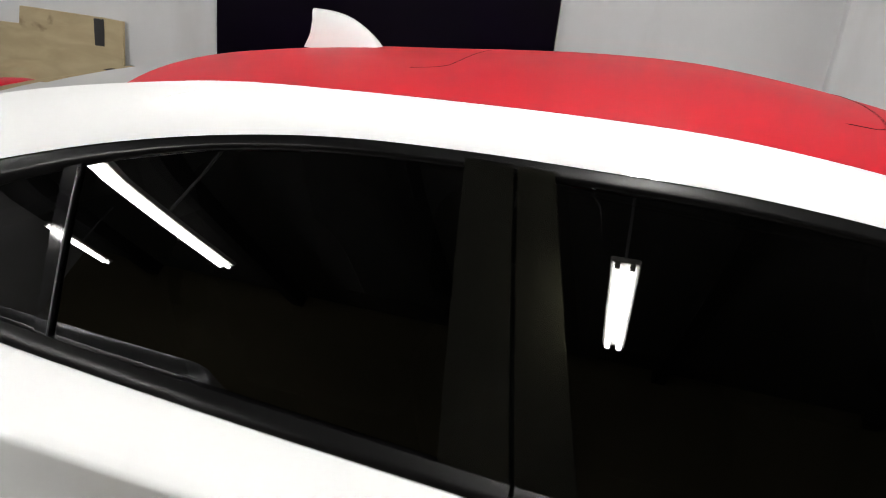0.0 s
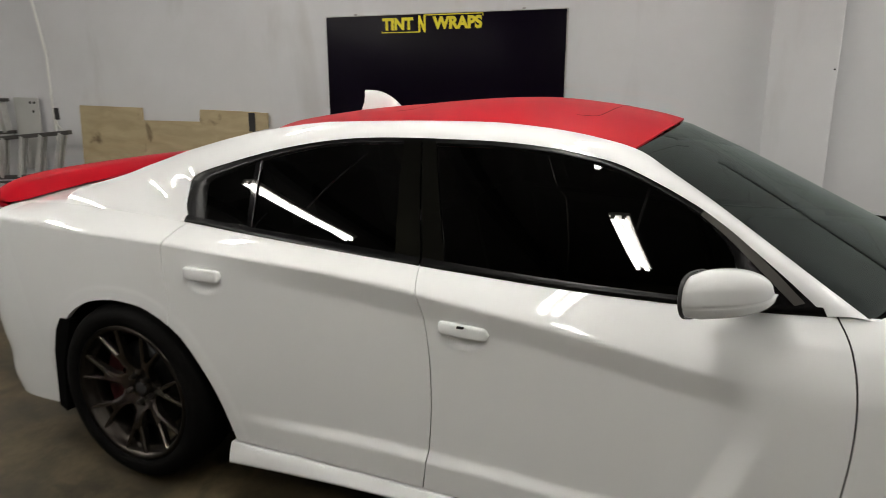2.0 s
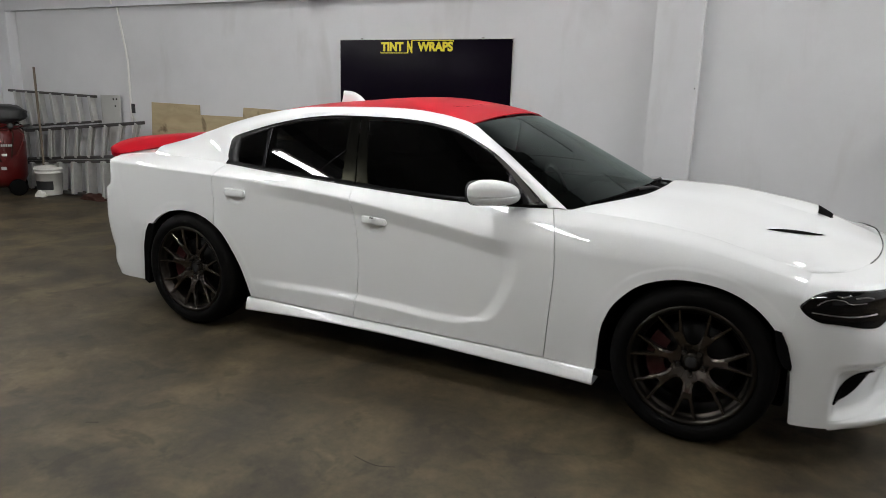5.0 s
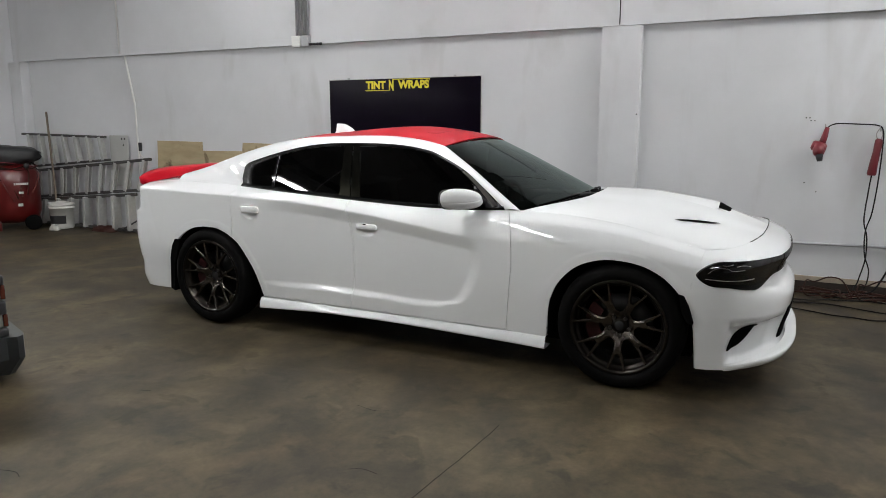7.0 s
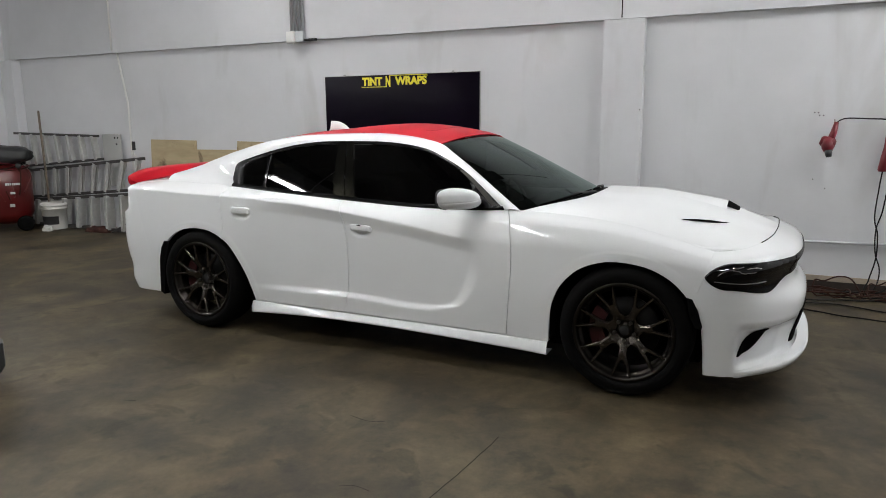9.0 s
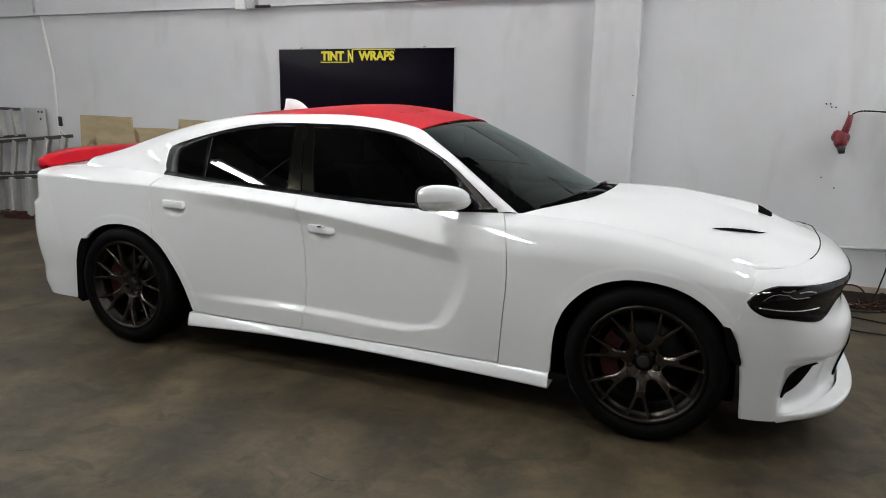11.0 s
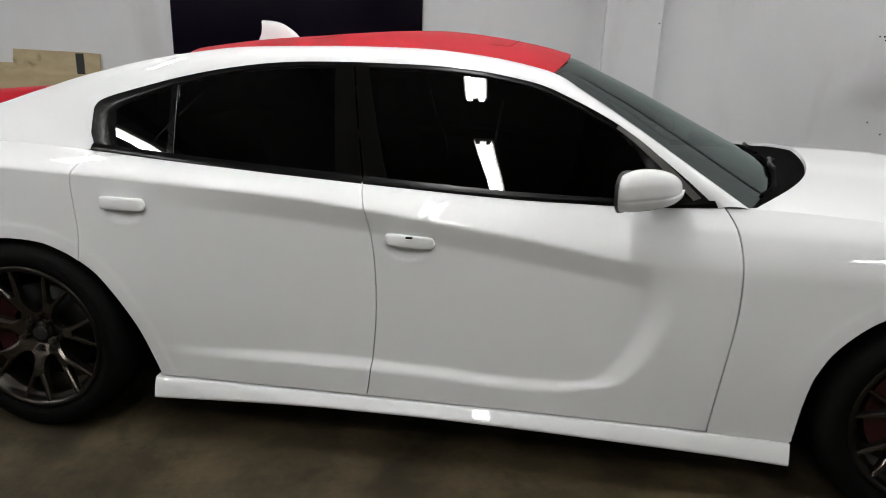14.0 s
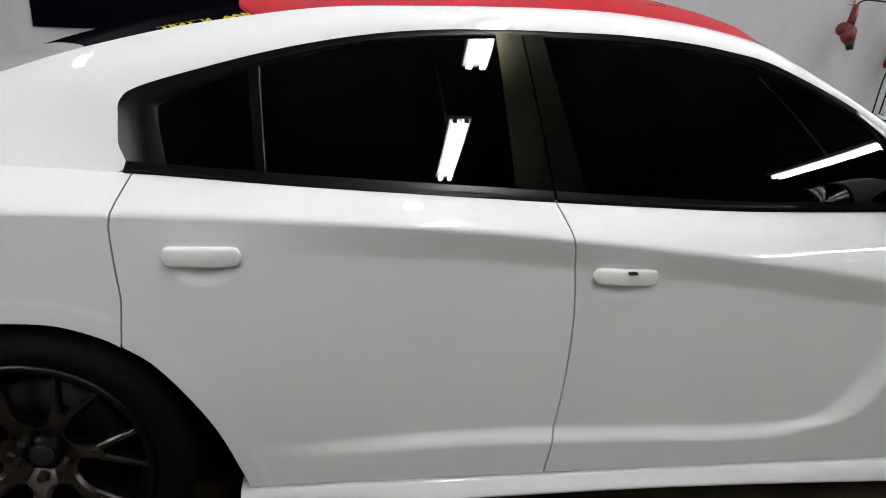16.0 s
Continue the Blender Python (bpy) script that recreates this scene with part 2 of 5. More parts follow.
AMBER = plain("orange_lamp_plastic", (0.075, 0.015, 0.008), 0.25, coat=0.5)
CLEARLENS = plain("clear_lamp_plastic", (0.13, 0.125, 0.11), 0.15, coat=0.6)
TUBEGLOW = {q: glow_material("fluorescent_tube", (0.94, 0.99, 1.0), TUBE * q) for q in (.82, 1, 1.4)}   # dimmed, plain and boosted tubes, set to balance floor and flank brightness
FIXTURE = plain("white_lamp_housing", (0.75, 0.75, 0.72), 0.5)


# ---- mesh helpers ----
def finish(name, bm, mat, parent=None, label="", smooth=True):
    me = bpy.data.meshes.new(name)
    bm.to_mesh(me)
    bm.free()
    if smooth:
        for p in me.polygons:
            p.use_smooth = True
    me.materials.append(mat)
    ob = new(name, me)
    if parent is not None:
        ob.parent = parent
    if label:
        ob["label"] = label
    return ob


def part(name, bm, mat, parent, label="", smooth=True):
    return finish(name, bm, mat, parent, label, smooth)


def thing(name, label, category, group="", kind=""):
    return tagged(new(name), label, category, group, kind)


def add_box(bm, x0, x1, y0, y1, z0, z1, bevel=0.0, segments=2, m=None):
    r = bmesh.ops.create_cube(bm, size=1.0)
    vs = r["verts"]
    for v in vs:
        v.co = Vector((x0 + (v.co.x + 0.5) * (x1 - x0), y0 + (v.co.y + 0.5) * (y1 - y0), z0 + (v.co.z + 0.5) * (z1 - z0)))
    if bevel:
        es = list({e for v in vs for e in v.link_edges})
        out = bmesh.ops.bevel(bm, geom=es, offset=bevel, segments=segments, affect="EDGES", profile=0.6)
        vs = out["verts"]
    if m is not None:
        bmesh.ops.transform(bm, matrix=m, verts=list({v for v in vs}))
    return vs


def box(x0, x1, y0, y1, z0, z1, bevel=0.0, segments=2, m=None):
    bm = bmesh.new()
    add_box(bm, x0, x1, y0, y1, z0, z1, bevel, segments, m)
    return bm


def add_tube(bm, pts, r, n=8, caps=True):
    """A tube of radius r (or one radius for each point) along pts."""
    pts = [Vector(p) for p in pts]
    rads = r if isinstance(r, (list, tuple)) else [r] * len(pts)
    rings = []
    up = None
    for i, p in enumerate(pts):
        d = (pts[min(i + 1, len(pts) - 1)] - pts[max(i - 1, 0)]).normalized()
        if up is None:
            up = d.orthogonal().normalized()
        up = (up - d * up.dot(d)).normalized()
        side = d.cross(up)
        rings.append([bm.verts.new(p + rads[i] * (math.cos(a) * up + math.sin(a) * side)) for a in (2 * math.pi * k / n for k in range(n))])
    for a, b in zip(rings, rings[1:]):
        for k in range(n):
            bm.faces.new((a[k], a[(k + 1) % n], b[(k + 1) % n], b[k]))
    if caps:
        bm.faces.new(rings[0][::-1])
        bm.faces.new(rings[-1])


def tube(pts, r, n=8):
    bm = bmesh.new()
    add_tube(bm, pts, r, n)
    bmesh.ops.recalc_face_normals(bm, faces=bm.faces)
    return bm


def lathe(profile, n=40, axis="y"):
    """Turns (radius, height) pairs round an axis."""
    bm = bmesh.new()
    rings = []
    for r, h in profile:
        ring = []
        for k in range(n):
            a = 2 * math.pi * k / n
            c, s = r * math.cos(a), r * math.sin(a)
            ring.append(bm.verts.new((c, h, s) if axis == "y" else (c, s, h)))
        rings.append(ring)
    for a, b in zip(rings, rings[1:]):
        for k in range(n):
            bm.faces.new((a[k], a[(k + 1) % n], b[(k + 1) % n], b[k]))
    bmesh.ops.recalc_face_normals(bm, faces=bm.faces)
    return bm


def spline(points, per=8):
    """Points along a Catmull-Rom curve through the given tuples."""
    P = [np.array(p, float) for p in points]
    P = [2 * P[0] - P[1]] + P + [2 * P[-1] - P[-2]]
    out = []
    for i in range(1, len(P) - 2):
        for k in range(per):
            t = k / per
            a, b, c, d = P[i - 1], P[i], P[i + 1], P[i + 2]
            out.append(0.5 * (2 * b + (c - a) * t + (2 * a - 5 * b + 4 * c - d) * t * t + (3 * b - a - 3 * c + d) * t ** 3))
    out.append(P[-2])
    return out


def resample(pts, n):
    """n + 1 points at even steps along a polyline."""
    P = np.array(pts, float)
    s = np.concatenate([[0], np.cumsum(np.linalg.norm(np.diff(P, axis=0), axis=1))])
    q = np.linspace(0, s[-1], n + 1)
    return np.stack([np.interp(q, s, P[:, k]) for k in range(P.shape[1])], axis=1)


def smooth_table(xs, ys):
    """A smooth function through the pairs, with no overshoot."""
    xs, ys = np.array(xs, float), np.array(ys, float)
    h = np.diff(xs)
    d = np.diff(ys) / h
    m = np.zeros(len(xs))
    m[0], m[-1] = d[0], d[-1]
    for i in range(1, len(xs) - 1):
        if d[i - 1] * d[i] > 0:
            w1, w2 = 2 * h[i] + h[i - 1], h[i] + 2 * h[i - 1]
            m[i] = (w1 + w2) / (w1 / d[i - 1] + w2 / d[i])

    def f(x):
        x = min(max(x, xs[0]), xs[-1])
        i = min(int(np.searchsorted(xs, x, side="right")) - 1, len(h) - 1)
        t = (x - xs[i]) / h[i]
        return float((2 * t ** 3 - 3 * t * t + 1) * ys[i] + (t ** 3 - 2 * t * t + t) * h[i] * m[i] + (3 * t * t - 2 * t ** 3) * ys[i + 1] + (t ** 3 - t * t) * h[i] * m[i + 1])
    return f


def step(x, a, b):
    t = min(max((x - a) / (b - a), 0.0), 1.0)
    return t * t * (3 - 2 * t)


def coons(bottom, top, left, right):
    """A grid between four edges: bottom and top have n + 1 points, left and right have k + 1, all as (x, z)."""
    n, k = len(bottom) - 1, len(left) - 1
    out = []
    for i in range(n + 1):
        u = i / n
        col = []
        for j in range(k + 1):
            v = j / k
            p = (1 - v) * bottom[i] + v * top[i] + (1 - u) * left[j] + u * right[j]
            p = p - ((1 - u) * (1 - v) * bottom[0] + u * (1 - v) * bottom[n] + (1 - u) * v * top[0] + u * v * top[n])
            col.append(p)
        out.append(col)
    return out


def sheet(grid, inward=None, depth=0.018):
    """A smooth skin over a grid of points; with inward, its border is turned in by depth."""
    bm = bmesh.new()
    V = [[bm.verts.new(p) for p in col] for col in grid]
    n, k = len(V) - 1, len(V[0]) - 1
    for i in range(n):
        for j in range(k):
            bm.faces.new((V[i][j], V[i + 1][j], V[i + 1][j + 1], V[i][j + 1]))
    if inward is not None:
        loop = [V[i][0] for i in range(n)] + [V[n][j] for j in range(k)] + [V[i][k] for i in range(n, 0, -1)] + [V[0][j] for j in range(k, 0, -1)]
        inn = [bm.verts.new(v.co + Vector(inward) * depth) for v in loop]
        m = len(loop)
        for a in range(m):
            b = (a + 1) % m
            bm.faces.new((loop[b], loop[a], inn[a], inn[b]))
            e = bm.edges.get((loop[a], loop[b]))
            if e:
                e.smooth = False
    return bm


def text_mesh(words, size, mat, name, parent, m, label="", depth=0.002, width=0.0):
    cu = bpy.data.curves.new(name, "FONT")
    cu.body, cu.size, cu.extrude = words, size, depth
    cu.align_x, cu.align_y, cu.offset = "LEFT", "BOTTOM_BASELINE", size * .050
    tmp = bpy.data.objects.new(name + "_curve", cu)
    scene.collection.objects.link(tmp)
    me = bpy.data.meshes.new_from_object(tmp.evaluated_get(bpy.context.evaluated_depsgraph_get()))
    bpy.data.objects.remove(tmp)
    me.materials.clear()
    me.materials.append(mat)
    ob = new(name, me)
    xs = [v.co.x for v in me.vertices]
    for v in me.vertices:
        v.co.x = (v.co.x - min(xs)) * (width / (max(xs) - min(xs)) if width else 1.0)
    ob.matrix_basis = m
    if parent is not None:
        ob.parent = parent
    if label:
        ob["label"] = label
    return ob


# ---- the hall ----
def structure(name, bm, mat, label, smooth=False):
    return tagged(finish(name, bm, mat, None, label, smooth), label, name.split("_")[0], "", "structure")


YW, XW, XE, YS = 2.40, -8.65, 7.5, -9.0
ZG = -.02            # height of the floor
structure("floor", box(XW - .2, XE + .2, YS - .2, YW + .2, -.2, ZG), FLOOR, "stained grey concrete workshop floor")
structure("wall_north", box(XW - .2, XE + .2, YW, YW + .2, ZG, 2.448), WALL, "white painted workshop wall, scuffed")
structure("beam_north", box(XW - .2, XE + .2, YW - .06, YW + .2, 2.45, CEIL), WALL, "white painted upper wall standing slightly proud")
structure("wall_west", box(XW - .2, XW, YS, YW, ZG, CEIL), WALL, "white painted end wall")
structure("wall_east", box(XE, XE + .2, YS, YW, ZG, CEIL), WALL, "white painted end wall")
structure("wall_south", box(XW - .2, XE + .2, YS - .2, YS, ZG, CEIL), DARKWALL, "dull brown wall behind the camera")
structure("ceiling", box(XW - .2, XE + .2, YS - .2, YW + .2, CEIL + .002, CEIL + .2), CEILING, "dark workshop ceiling")
structure("pillar", box(.585, .972, YW - .10, YW + .004, ZG, 2.440, .006), WALL, "white painted wall pillar")
structure("pillar", box(XW + .002, -8.37, YW - .15, YW + .004, ZG, 2.440, .02), WALL, "white painted corner pillar")
for i, x in enumerate((-7.2, -4.6, -2.0, .75, 3.4, 6.0)):
    structure("ceiling_beam", box(x - .09, x + .09, YS, YW - .065, CEIL - .30, CEIL, .01), BEAM, "dark ceiling beam")
structure("baseboard", box(1.05, XE, YW - .012, YW + .002, .072, .122, .003), plain("dirty_skirting", (0.36, 0.30, 0.235), .8, mottle=.8, mscale=4, grain=.3), "pale grimy skirting strip")
# Dark brown strip from the floor up to the pale skirting.
structure("trim", box(1.05, XE, YW - .010, YW + .002, ZG, .0715), plain("dark_brown_foot", (0.028, 0.020, 0.015), .85, mottle=.8, mscale=6, grain=.4), "dark brown foot of the wall")
structure("trim", box(.742, .752, YW - .064, YW - .058, 2.46, CEIL), SEAM, "dark joint in the upper wall")
bm = bmesh.new()
crack = spline([(1.02, -2.9), (1.035, -2.53), (1.06, -2.2), (1.085, -1.9), (1.10, -1.62)], 6)
add_tube(bm, [(p[0] + .004 * noise.noise((p[1] * 9, 0, 0)), p[1], ZG - .001) for p in crack], .0026, 5)
structure("floor_crack", bm, SEAM, "thin dark crack in the concrete")
for marks in ([(.30, -1.72), (.42, -1.74), (.50, -1.71)], [(-.75, -3.05), (-.66, -3.03), (-.60, -3.05)], [(-.95, -2.1), (-.90, -2.07)], [(.66, -2.35), (.72, -2.32), (.80, -2.33)]):
    bm = bmesh.new()
    add_tube(bm, [(p[0], p[1], ZG - .0012) for p in spline(marks, 5)], .0022, 5)
    structure("floor_scuff", bm, SEAM, "short dark scuff on the concrete")


STANDING = ("plywood_board", "step_ladder", "extension_ladder", "long_ladder", "bucket", "broom_pole", "rag", "orange_rag", "black_rod", "air_compressor", "extension_cable", "parked_vehicle")


def lamp_fixture(x, y, turn, z=3.6, length=1.22, strength=1):
    f = thing("ceiling_light", "white twin-tube fluorescent ceiling light, from a set with one fill lamp added, switched on", "ceiling light", "fluorescent lights")
    f.matrix_basis = pose(x, y, z, 0, 0, turn)
    part("housing", box(-.075, .075, -length / 2, length / 2, .035, .085, .01), FIXTURE, f)
    for s in (-1, 1):
        part("tube", tube([(s * .038, -length / 2 + .02, 0), (s * .038, length / 2 - .02, 0)], .019, 10), TUBEGLOW[strength], f, "glowing fluorescent tube")
        for e in (-1, 1):
            part("socket", box(s * .038 - .014, s * .038 + .014, e * (length / 2 - .012) - .01, e * (length / 2 - .012) + .01, -.02, .036, .003), FIXTURE, f)
    part("hanger", box(-.01, .01, -.01, .01, .085, CEIL - z, .002), PIPE, f)
    return f


for x, y, turn, long, height, strength in LAMPS:
    lamp_fixture(x, y, turn, height, long, strength)

# banner on the wall
sign = thing("banner", "dark purple shop banner with yellow lettering on the wall", "banner")
part("panel", box(-2.725, -.735, YW - .018, YW - .002, 1.10, 1.998, .002), BANNER, sign)
for x in (-2.45, -1.05):
    part("eyelet", box(x - .012, x + .012, YW - .020, YW - .004, 1.996, 2.018, .003), STEEL, sign)
ty = YW - .0195
part("hem", box(-2.725, -.735, YW - .0205, YW - .003, 1.998, 2.004), GREYPAD, sign, "pale hem along the upper edge", False)
part("hem", box(-.735, -.729, YW - .0205, YW - .003, 1.10, 2.004), GREYPAD, sign, "pale hem along the side", False)
for words, x, z, size, wide in (("TINT", -2.207, 1.890, .118, .270), ("N", -1.893, 1.872, .158, .062), ("WRAPS", -1.772, 1.890, .118, .402)):
    text_mesh(words, size, YELLOW, "lettering", sign, pose(x, ty, z, 90, 0, 0), "yellow painted lettering", .001, wide)
for x0, x1, z in ((-2.212, -1.880, 1.868), (-1.842, -1.365, 1.990)):
    part("rule", box(x0, x1, ty - .001, ty + .001, z - .004, z + .004), YELLOW, sign, "yellow rule", False)
for x, z0, z1 in ((-2.210, 1.864, 1.880), (-1.882, 1.864, 1.888), (-1.840, 1.968, 1.992), (-1.365, 1.972, 1.992)):
    part("rule", box(x - .003, x + .003, ty - .001, ty + .001, z0, z1), YELLOW, sign, "", False)

# notched plywood board leaning on the wall
ply = thing("plywood_board", "stained notched plywood board leaning on the wall", "board")
bm = bmesh.new()
prof = [(-5.67, .0), (-3.36, .0), (-3.36, 1.262), (-3.50, 1.27), (-4.115, 1.280), (-4.125, 1.170), (-4.835, 1.165), (-4.84, 1.283), (-5.67, 1.292)]
fa = [bm.verts.new((x, YW - .10 + .05 * z, z)) for x, z in prof]
fb = [bm.verts.new((x, YW - .078 + .05 * z, z)) for x, z in prof]
bm.faces.new(fa)
bm.faces.new(fb[::-1])
for i in range(len(prof)):
    j = (i + 1) % len(prof)
    bm.faces.new((fa[i], fb[i], fb[j], fa[j]))
bmesh.ops.recalc_face_normals(bm, faces=bm.faces)
part("sheet", bm, PLY, ply, "", False)
part("batten", box(-3.56, -3.49, YW - .045, YW - .040, .9, 1.262), BLACKPL, ply, "dark strip", False)


def ladder(name, label, low, high, rungs, y, lean=0.0, rail=.035, wide=.05, treads=((-.045, .045),)):
    """A ladder on its side: low and high are the ends (x0, z0, x1, z1) of its rails."""
    L = thing(name, label, "ladder", "ladders along the wall")
    for (x0, z0, x1, z1), dark in ((low, True), (high, True)):
        d = math.atan2(z1 - z0, x1 - x0)
        ln = math.hypot(x1 - x0, z1 - z0)
        bm = box(0, ln, -wide / 2, wide / 2, -rail, rail, .006)
        bmesh.ops.transform(bm, matrix=Matrix.Translation((x0, y, z0)) @ Matrix.Rotation(-d, 4, "Y"), verts=bm.verts)
        part("rail", bm, DARKALU, L, "grimy aluminium rail", False)
    for i in range(rungs):
        t = (i + .6) / rungs
        a = Vector((low[0] + (low[2] - low[0]) * t, y, low[1] + (low[3] - low[1]) * t))
        b = Vector((high[0] + (high[2] - high[0]) * (t - lean), y, high[1] + (high[3] - high[1]) * (t - lean)))
        d = b - a
        bm = bmesh.new()
        for lo, hi in treads:
            add_box(bm, lo, hi, -wide * .7, wide * .4, 0, d.length, .004)
        bmesh.ops.transform(bm, matrix=Matrix.Translation(a) @ d.to_track_quat("Z", "Y").to_matrix().to_4x4(), verts=bm.verts)
        part("rung", bm, ALU, L, "", False)
    return L


ladder("step_ladder", "aluminium step ladder lying on its side by the wall", (-8.42, .86, -6.55, 1.01), (-8.48, 1.37, -6.60, 1.335), 7, YW - .14, .0, .017, .05, ((-.042, .03),))
ladder("extension_ladder", "weathered aluminium ladder lying on its side", (-8.25, .40, -5.78, .61), (-8.25, .80, -5.62, 1.04), 9, YW - .22, .0, .021, .05, ((-.030, -.010), (.020, .036)))
ladder("long_ladder", "grimy aluminium ladder standing on edge on the floor", (-8.35, .032, -5.85, .032), (-8.25, .36, -5.85, .55), 8, YW - .31, .0, .022, .05, ((-.075, .055),))
board = thing("grey_panel", "pale grey metal panel propped behind the ladders", "panel")
part("plate", box(-6.62, -6.24, YW - .06, YW - .045, .6, 1.34, .01), GREYPAD, board)
for x, z in ((-6.36, 1.29), (-6.30, 1.29), (-6.33, 1.20)):
    part("hole", lathe([(.0, -.001), (.014, -.001), (.014, .001)], 12), SEAM, board, "dark hole").location = (x, YW - .061, z)
sock = thing("wall_socket", "dark wall socket with a plug and cable", "socket")
part("plate", box(-6.075, -6.02, YW - .02, YW - .002, 1.12, 1.24, .004), BLACKPL, sock)
part("cable", tube(spline([(-6.05, YW - .03, 1.12), (-6.03, YW - .03, 1.06), (-5.98, YW - .03, 1.02), (-6.06, YW - .04, .98)], 4), .008, 6), PAIL, sock)

# pole in a bucket, rag and stick on the floor
pail = thing("bucket", "dirty white plastic bucket with a black label", "bucket")
pail.location = (-7.28, 1.95, 0)
pail.rotation_euler = (0, 0, radians(38))
part("shell", lathe([(.0, .004), (.145, .004), (.150, .02), (.168, .30), (.180, .30), (.180, .315), (.170, .318), (.172, .345), (.182, .348), (.182, .362), (.172, .365), (.173, .385), (.160, .385), (.145, .05), (.0, .05)], 32, "z"), PAIL, pail)
lab = lathe([(.1555, .08), (.1625, .20)], 32, "z")
bmesh.ops.delete(lab, geom=[f for f in lab.faces if f.calc_center_median().y > -.06 or f.calc_center_median().x > .10], context="FACES")
part("label", lab, BLACKPL, pail, "black label")
mop = thing("broom_pole", "long wooden pole standing in the bucket", "pole")
part("shaft", tube([(-7.39, 1.96, .05), (-7.62, 2.11, .87), (-7.85, 2.25, 1.70)], .016, 8), WOODPOLE, mop)
for nm, lb, mat, x, y, sx, sy in (("rag", "crumpled white rag at the foot of the bucket", PAIL, -7.20, 1.76, .085, .05), ("orange_rag", "crumpled orange-red cloth on the floor", ORANGECABLE, -6.45, 2.02, .22, .09),):
    r = thing(nm, lb, "cloth")
    bm = bmesh.new()
    bmesh.ops.create_uvsphere(bm, u_segments=22, v_segments=12, radius=1)
    for v in bm.verts:
        q = 1 + .55 * noise.noise(v.co * 2.3 + Vector((x, y, 0)))
        v.co = Vector((v.co.x * sx * q, v.co.y * sy * q, max(v.co.z, -.1) * .07 * q + .008))
    part("cloth", bm, mat, r)
    r.location = (x, y, 0)
stick = thing("black_rod", "thin black rod leaning on the ladder", "rod")
part("shaft", tube([(-6.15, 2.0, .012), (-5.72, 2.10, .25)], .011, 6), BLACKPL, stick)

# compressor
comp = thing("air_compressor", "red upright air compressor with black motor cover", "compressor")
comp.location = (-7.85, 1.61, 0)
comp.rotation_euler = (0, 0, radians(58))
part("tank", lathe([(.0, .10), (.20, .105), (.31, .16), (.35, .26), (.36, .70), (.345, .84), (.28, .92), (.14, .96), (.0, .97)], 40, "z"), COMPRED, comp)
bm = bmesh.new()
bmesh.ops.create_uvsphere(bm, u_segments=56, v_segments=32, radius=1)
for v in bm.verts:
    c = Vector([math.copysign(abs(a) ** .55, a) for a in v.co])
    fold = .10 * noise.noise(c * 2.1) + .07 * abs(noise.noise(c * 4.5 + Vector((3, 1, 7))))
    v.co = Vector((.03 + .36 * c.x * (1 + fold), -.01 + .27 * c.y * (1 + fold), 1.075 + .135 * c.z * (1 + fold) * (1 - .25 * c.x)))
part("motor_cover", bm, BLACKPL, comp, "black folded motor cover")
part("handle", tube(spline([(-.30, -.22, 1.06), (-.42, -.26, 1.02), (-.44, -.27, .90), (-.36, -.28, .80)], 5), .014, 8), BLACKPL, comp, "black handle loop")
part("pump", box(-.20, .22, -.16, .16, .88, 1.0, .03), DARKALU, comp)
for s in (-1, 1):
    w = part("wheel", lathe([(.0, -.03), (.09, -.035), (.11, -.02), (.11, .02), (.09, .035), (.0, .03)], 24), RUBBER, comp, "black wheel")
    w.location = (.22, s * .27, .11)
part("foot", box(-.26, -.18, -.24, .24, 0, .14, .01), COMPRED, comp)
for i in range(7):
    part("marking", box(.02 + i * .026, .040 + i * .026, -.366, -.35, .665, .695), GREYPAD, comp, "pale bar", False)
for x, z, h in ((.07, .46, .03), (.05, .28, .04)):
    part("marking", box(x, x + .06, -.366, -.345, z + .08, z + h + .08), GREYPAD, comp, "pale patch", False)
for i in range(5):
    part("hose", tube(spline([(.30 - .1 * i, -.25, .88), (.34 - .12 * i, -.32, .80 + .02 * (i % 2)), (.30 - .1 * i, -.345, .66), (.24 - .06 * i, -.35, .55 - .03 * i)], 5), .009, 6), ORANGECABLE if i % 2 else COMPRED, comp)

# conduits and boxes on the wall
con = thing("wall_conduits", "four grey conduits running up from a junction box", "conduit")
for i in range(4):
    part("pipe", tube([(-3.135 + .055 * i, YW - .085, 2.50), (-3.135 + .055 * i, YW - .085, CEIL)], .014, 8), PIPE, con)
for z in (2.95, 3.7):
    part("strap", box(-3.17, -2.95, YW - .072, YW - .062, z - .015, z + .015), PIPE, con)
part("junction_box", box(-3.185, -3.065, YW - .13, YW - .061, 2.398, 2.53, .006), FIXTURE, con)
part("junction_box", box(-3.060, -2.945, YW - .12, YW - .061, 2.405, 2.53, .006), PIPE, con)
for i in range(4):
    part("plug", tube([(-2.94 + .045 * i, YW - .10, 2.425), (-2.90 + .045 * i, YW - .10, 2.425)], .015, 8), BLACKPL, con)
part("pipe_end", tube([(-2.95, YW - .10, 2.425), (-2.76, YW - .10, 2.425)], .008, 6), BLACKPL, con)
vp = thing("wall_pipe", "thin white painted pipe up the wall", "pipe")
part("pipe", tube([(-6.09, YW - .014, .0), (-6.085, YW - .014, 1.75), (-6.22, YW - .014, 2.43)], .012, 8), FIXTURE, vp)
part("upper_pipe", tube([(-6.25, YW - .074, 2.46), (-6.24, YW - .074, CEIL)], .012, 8), FIXTURE, vp)
hp = thing("wall_conduit", "thin grey conduit along the wall to a socket box", "conduit")
part("pipe", tube([(1.3, YW - .03, .385), (3.18, YW - .03, .418)], .012, 8), PIPE, hp)
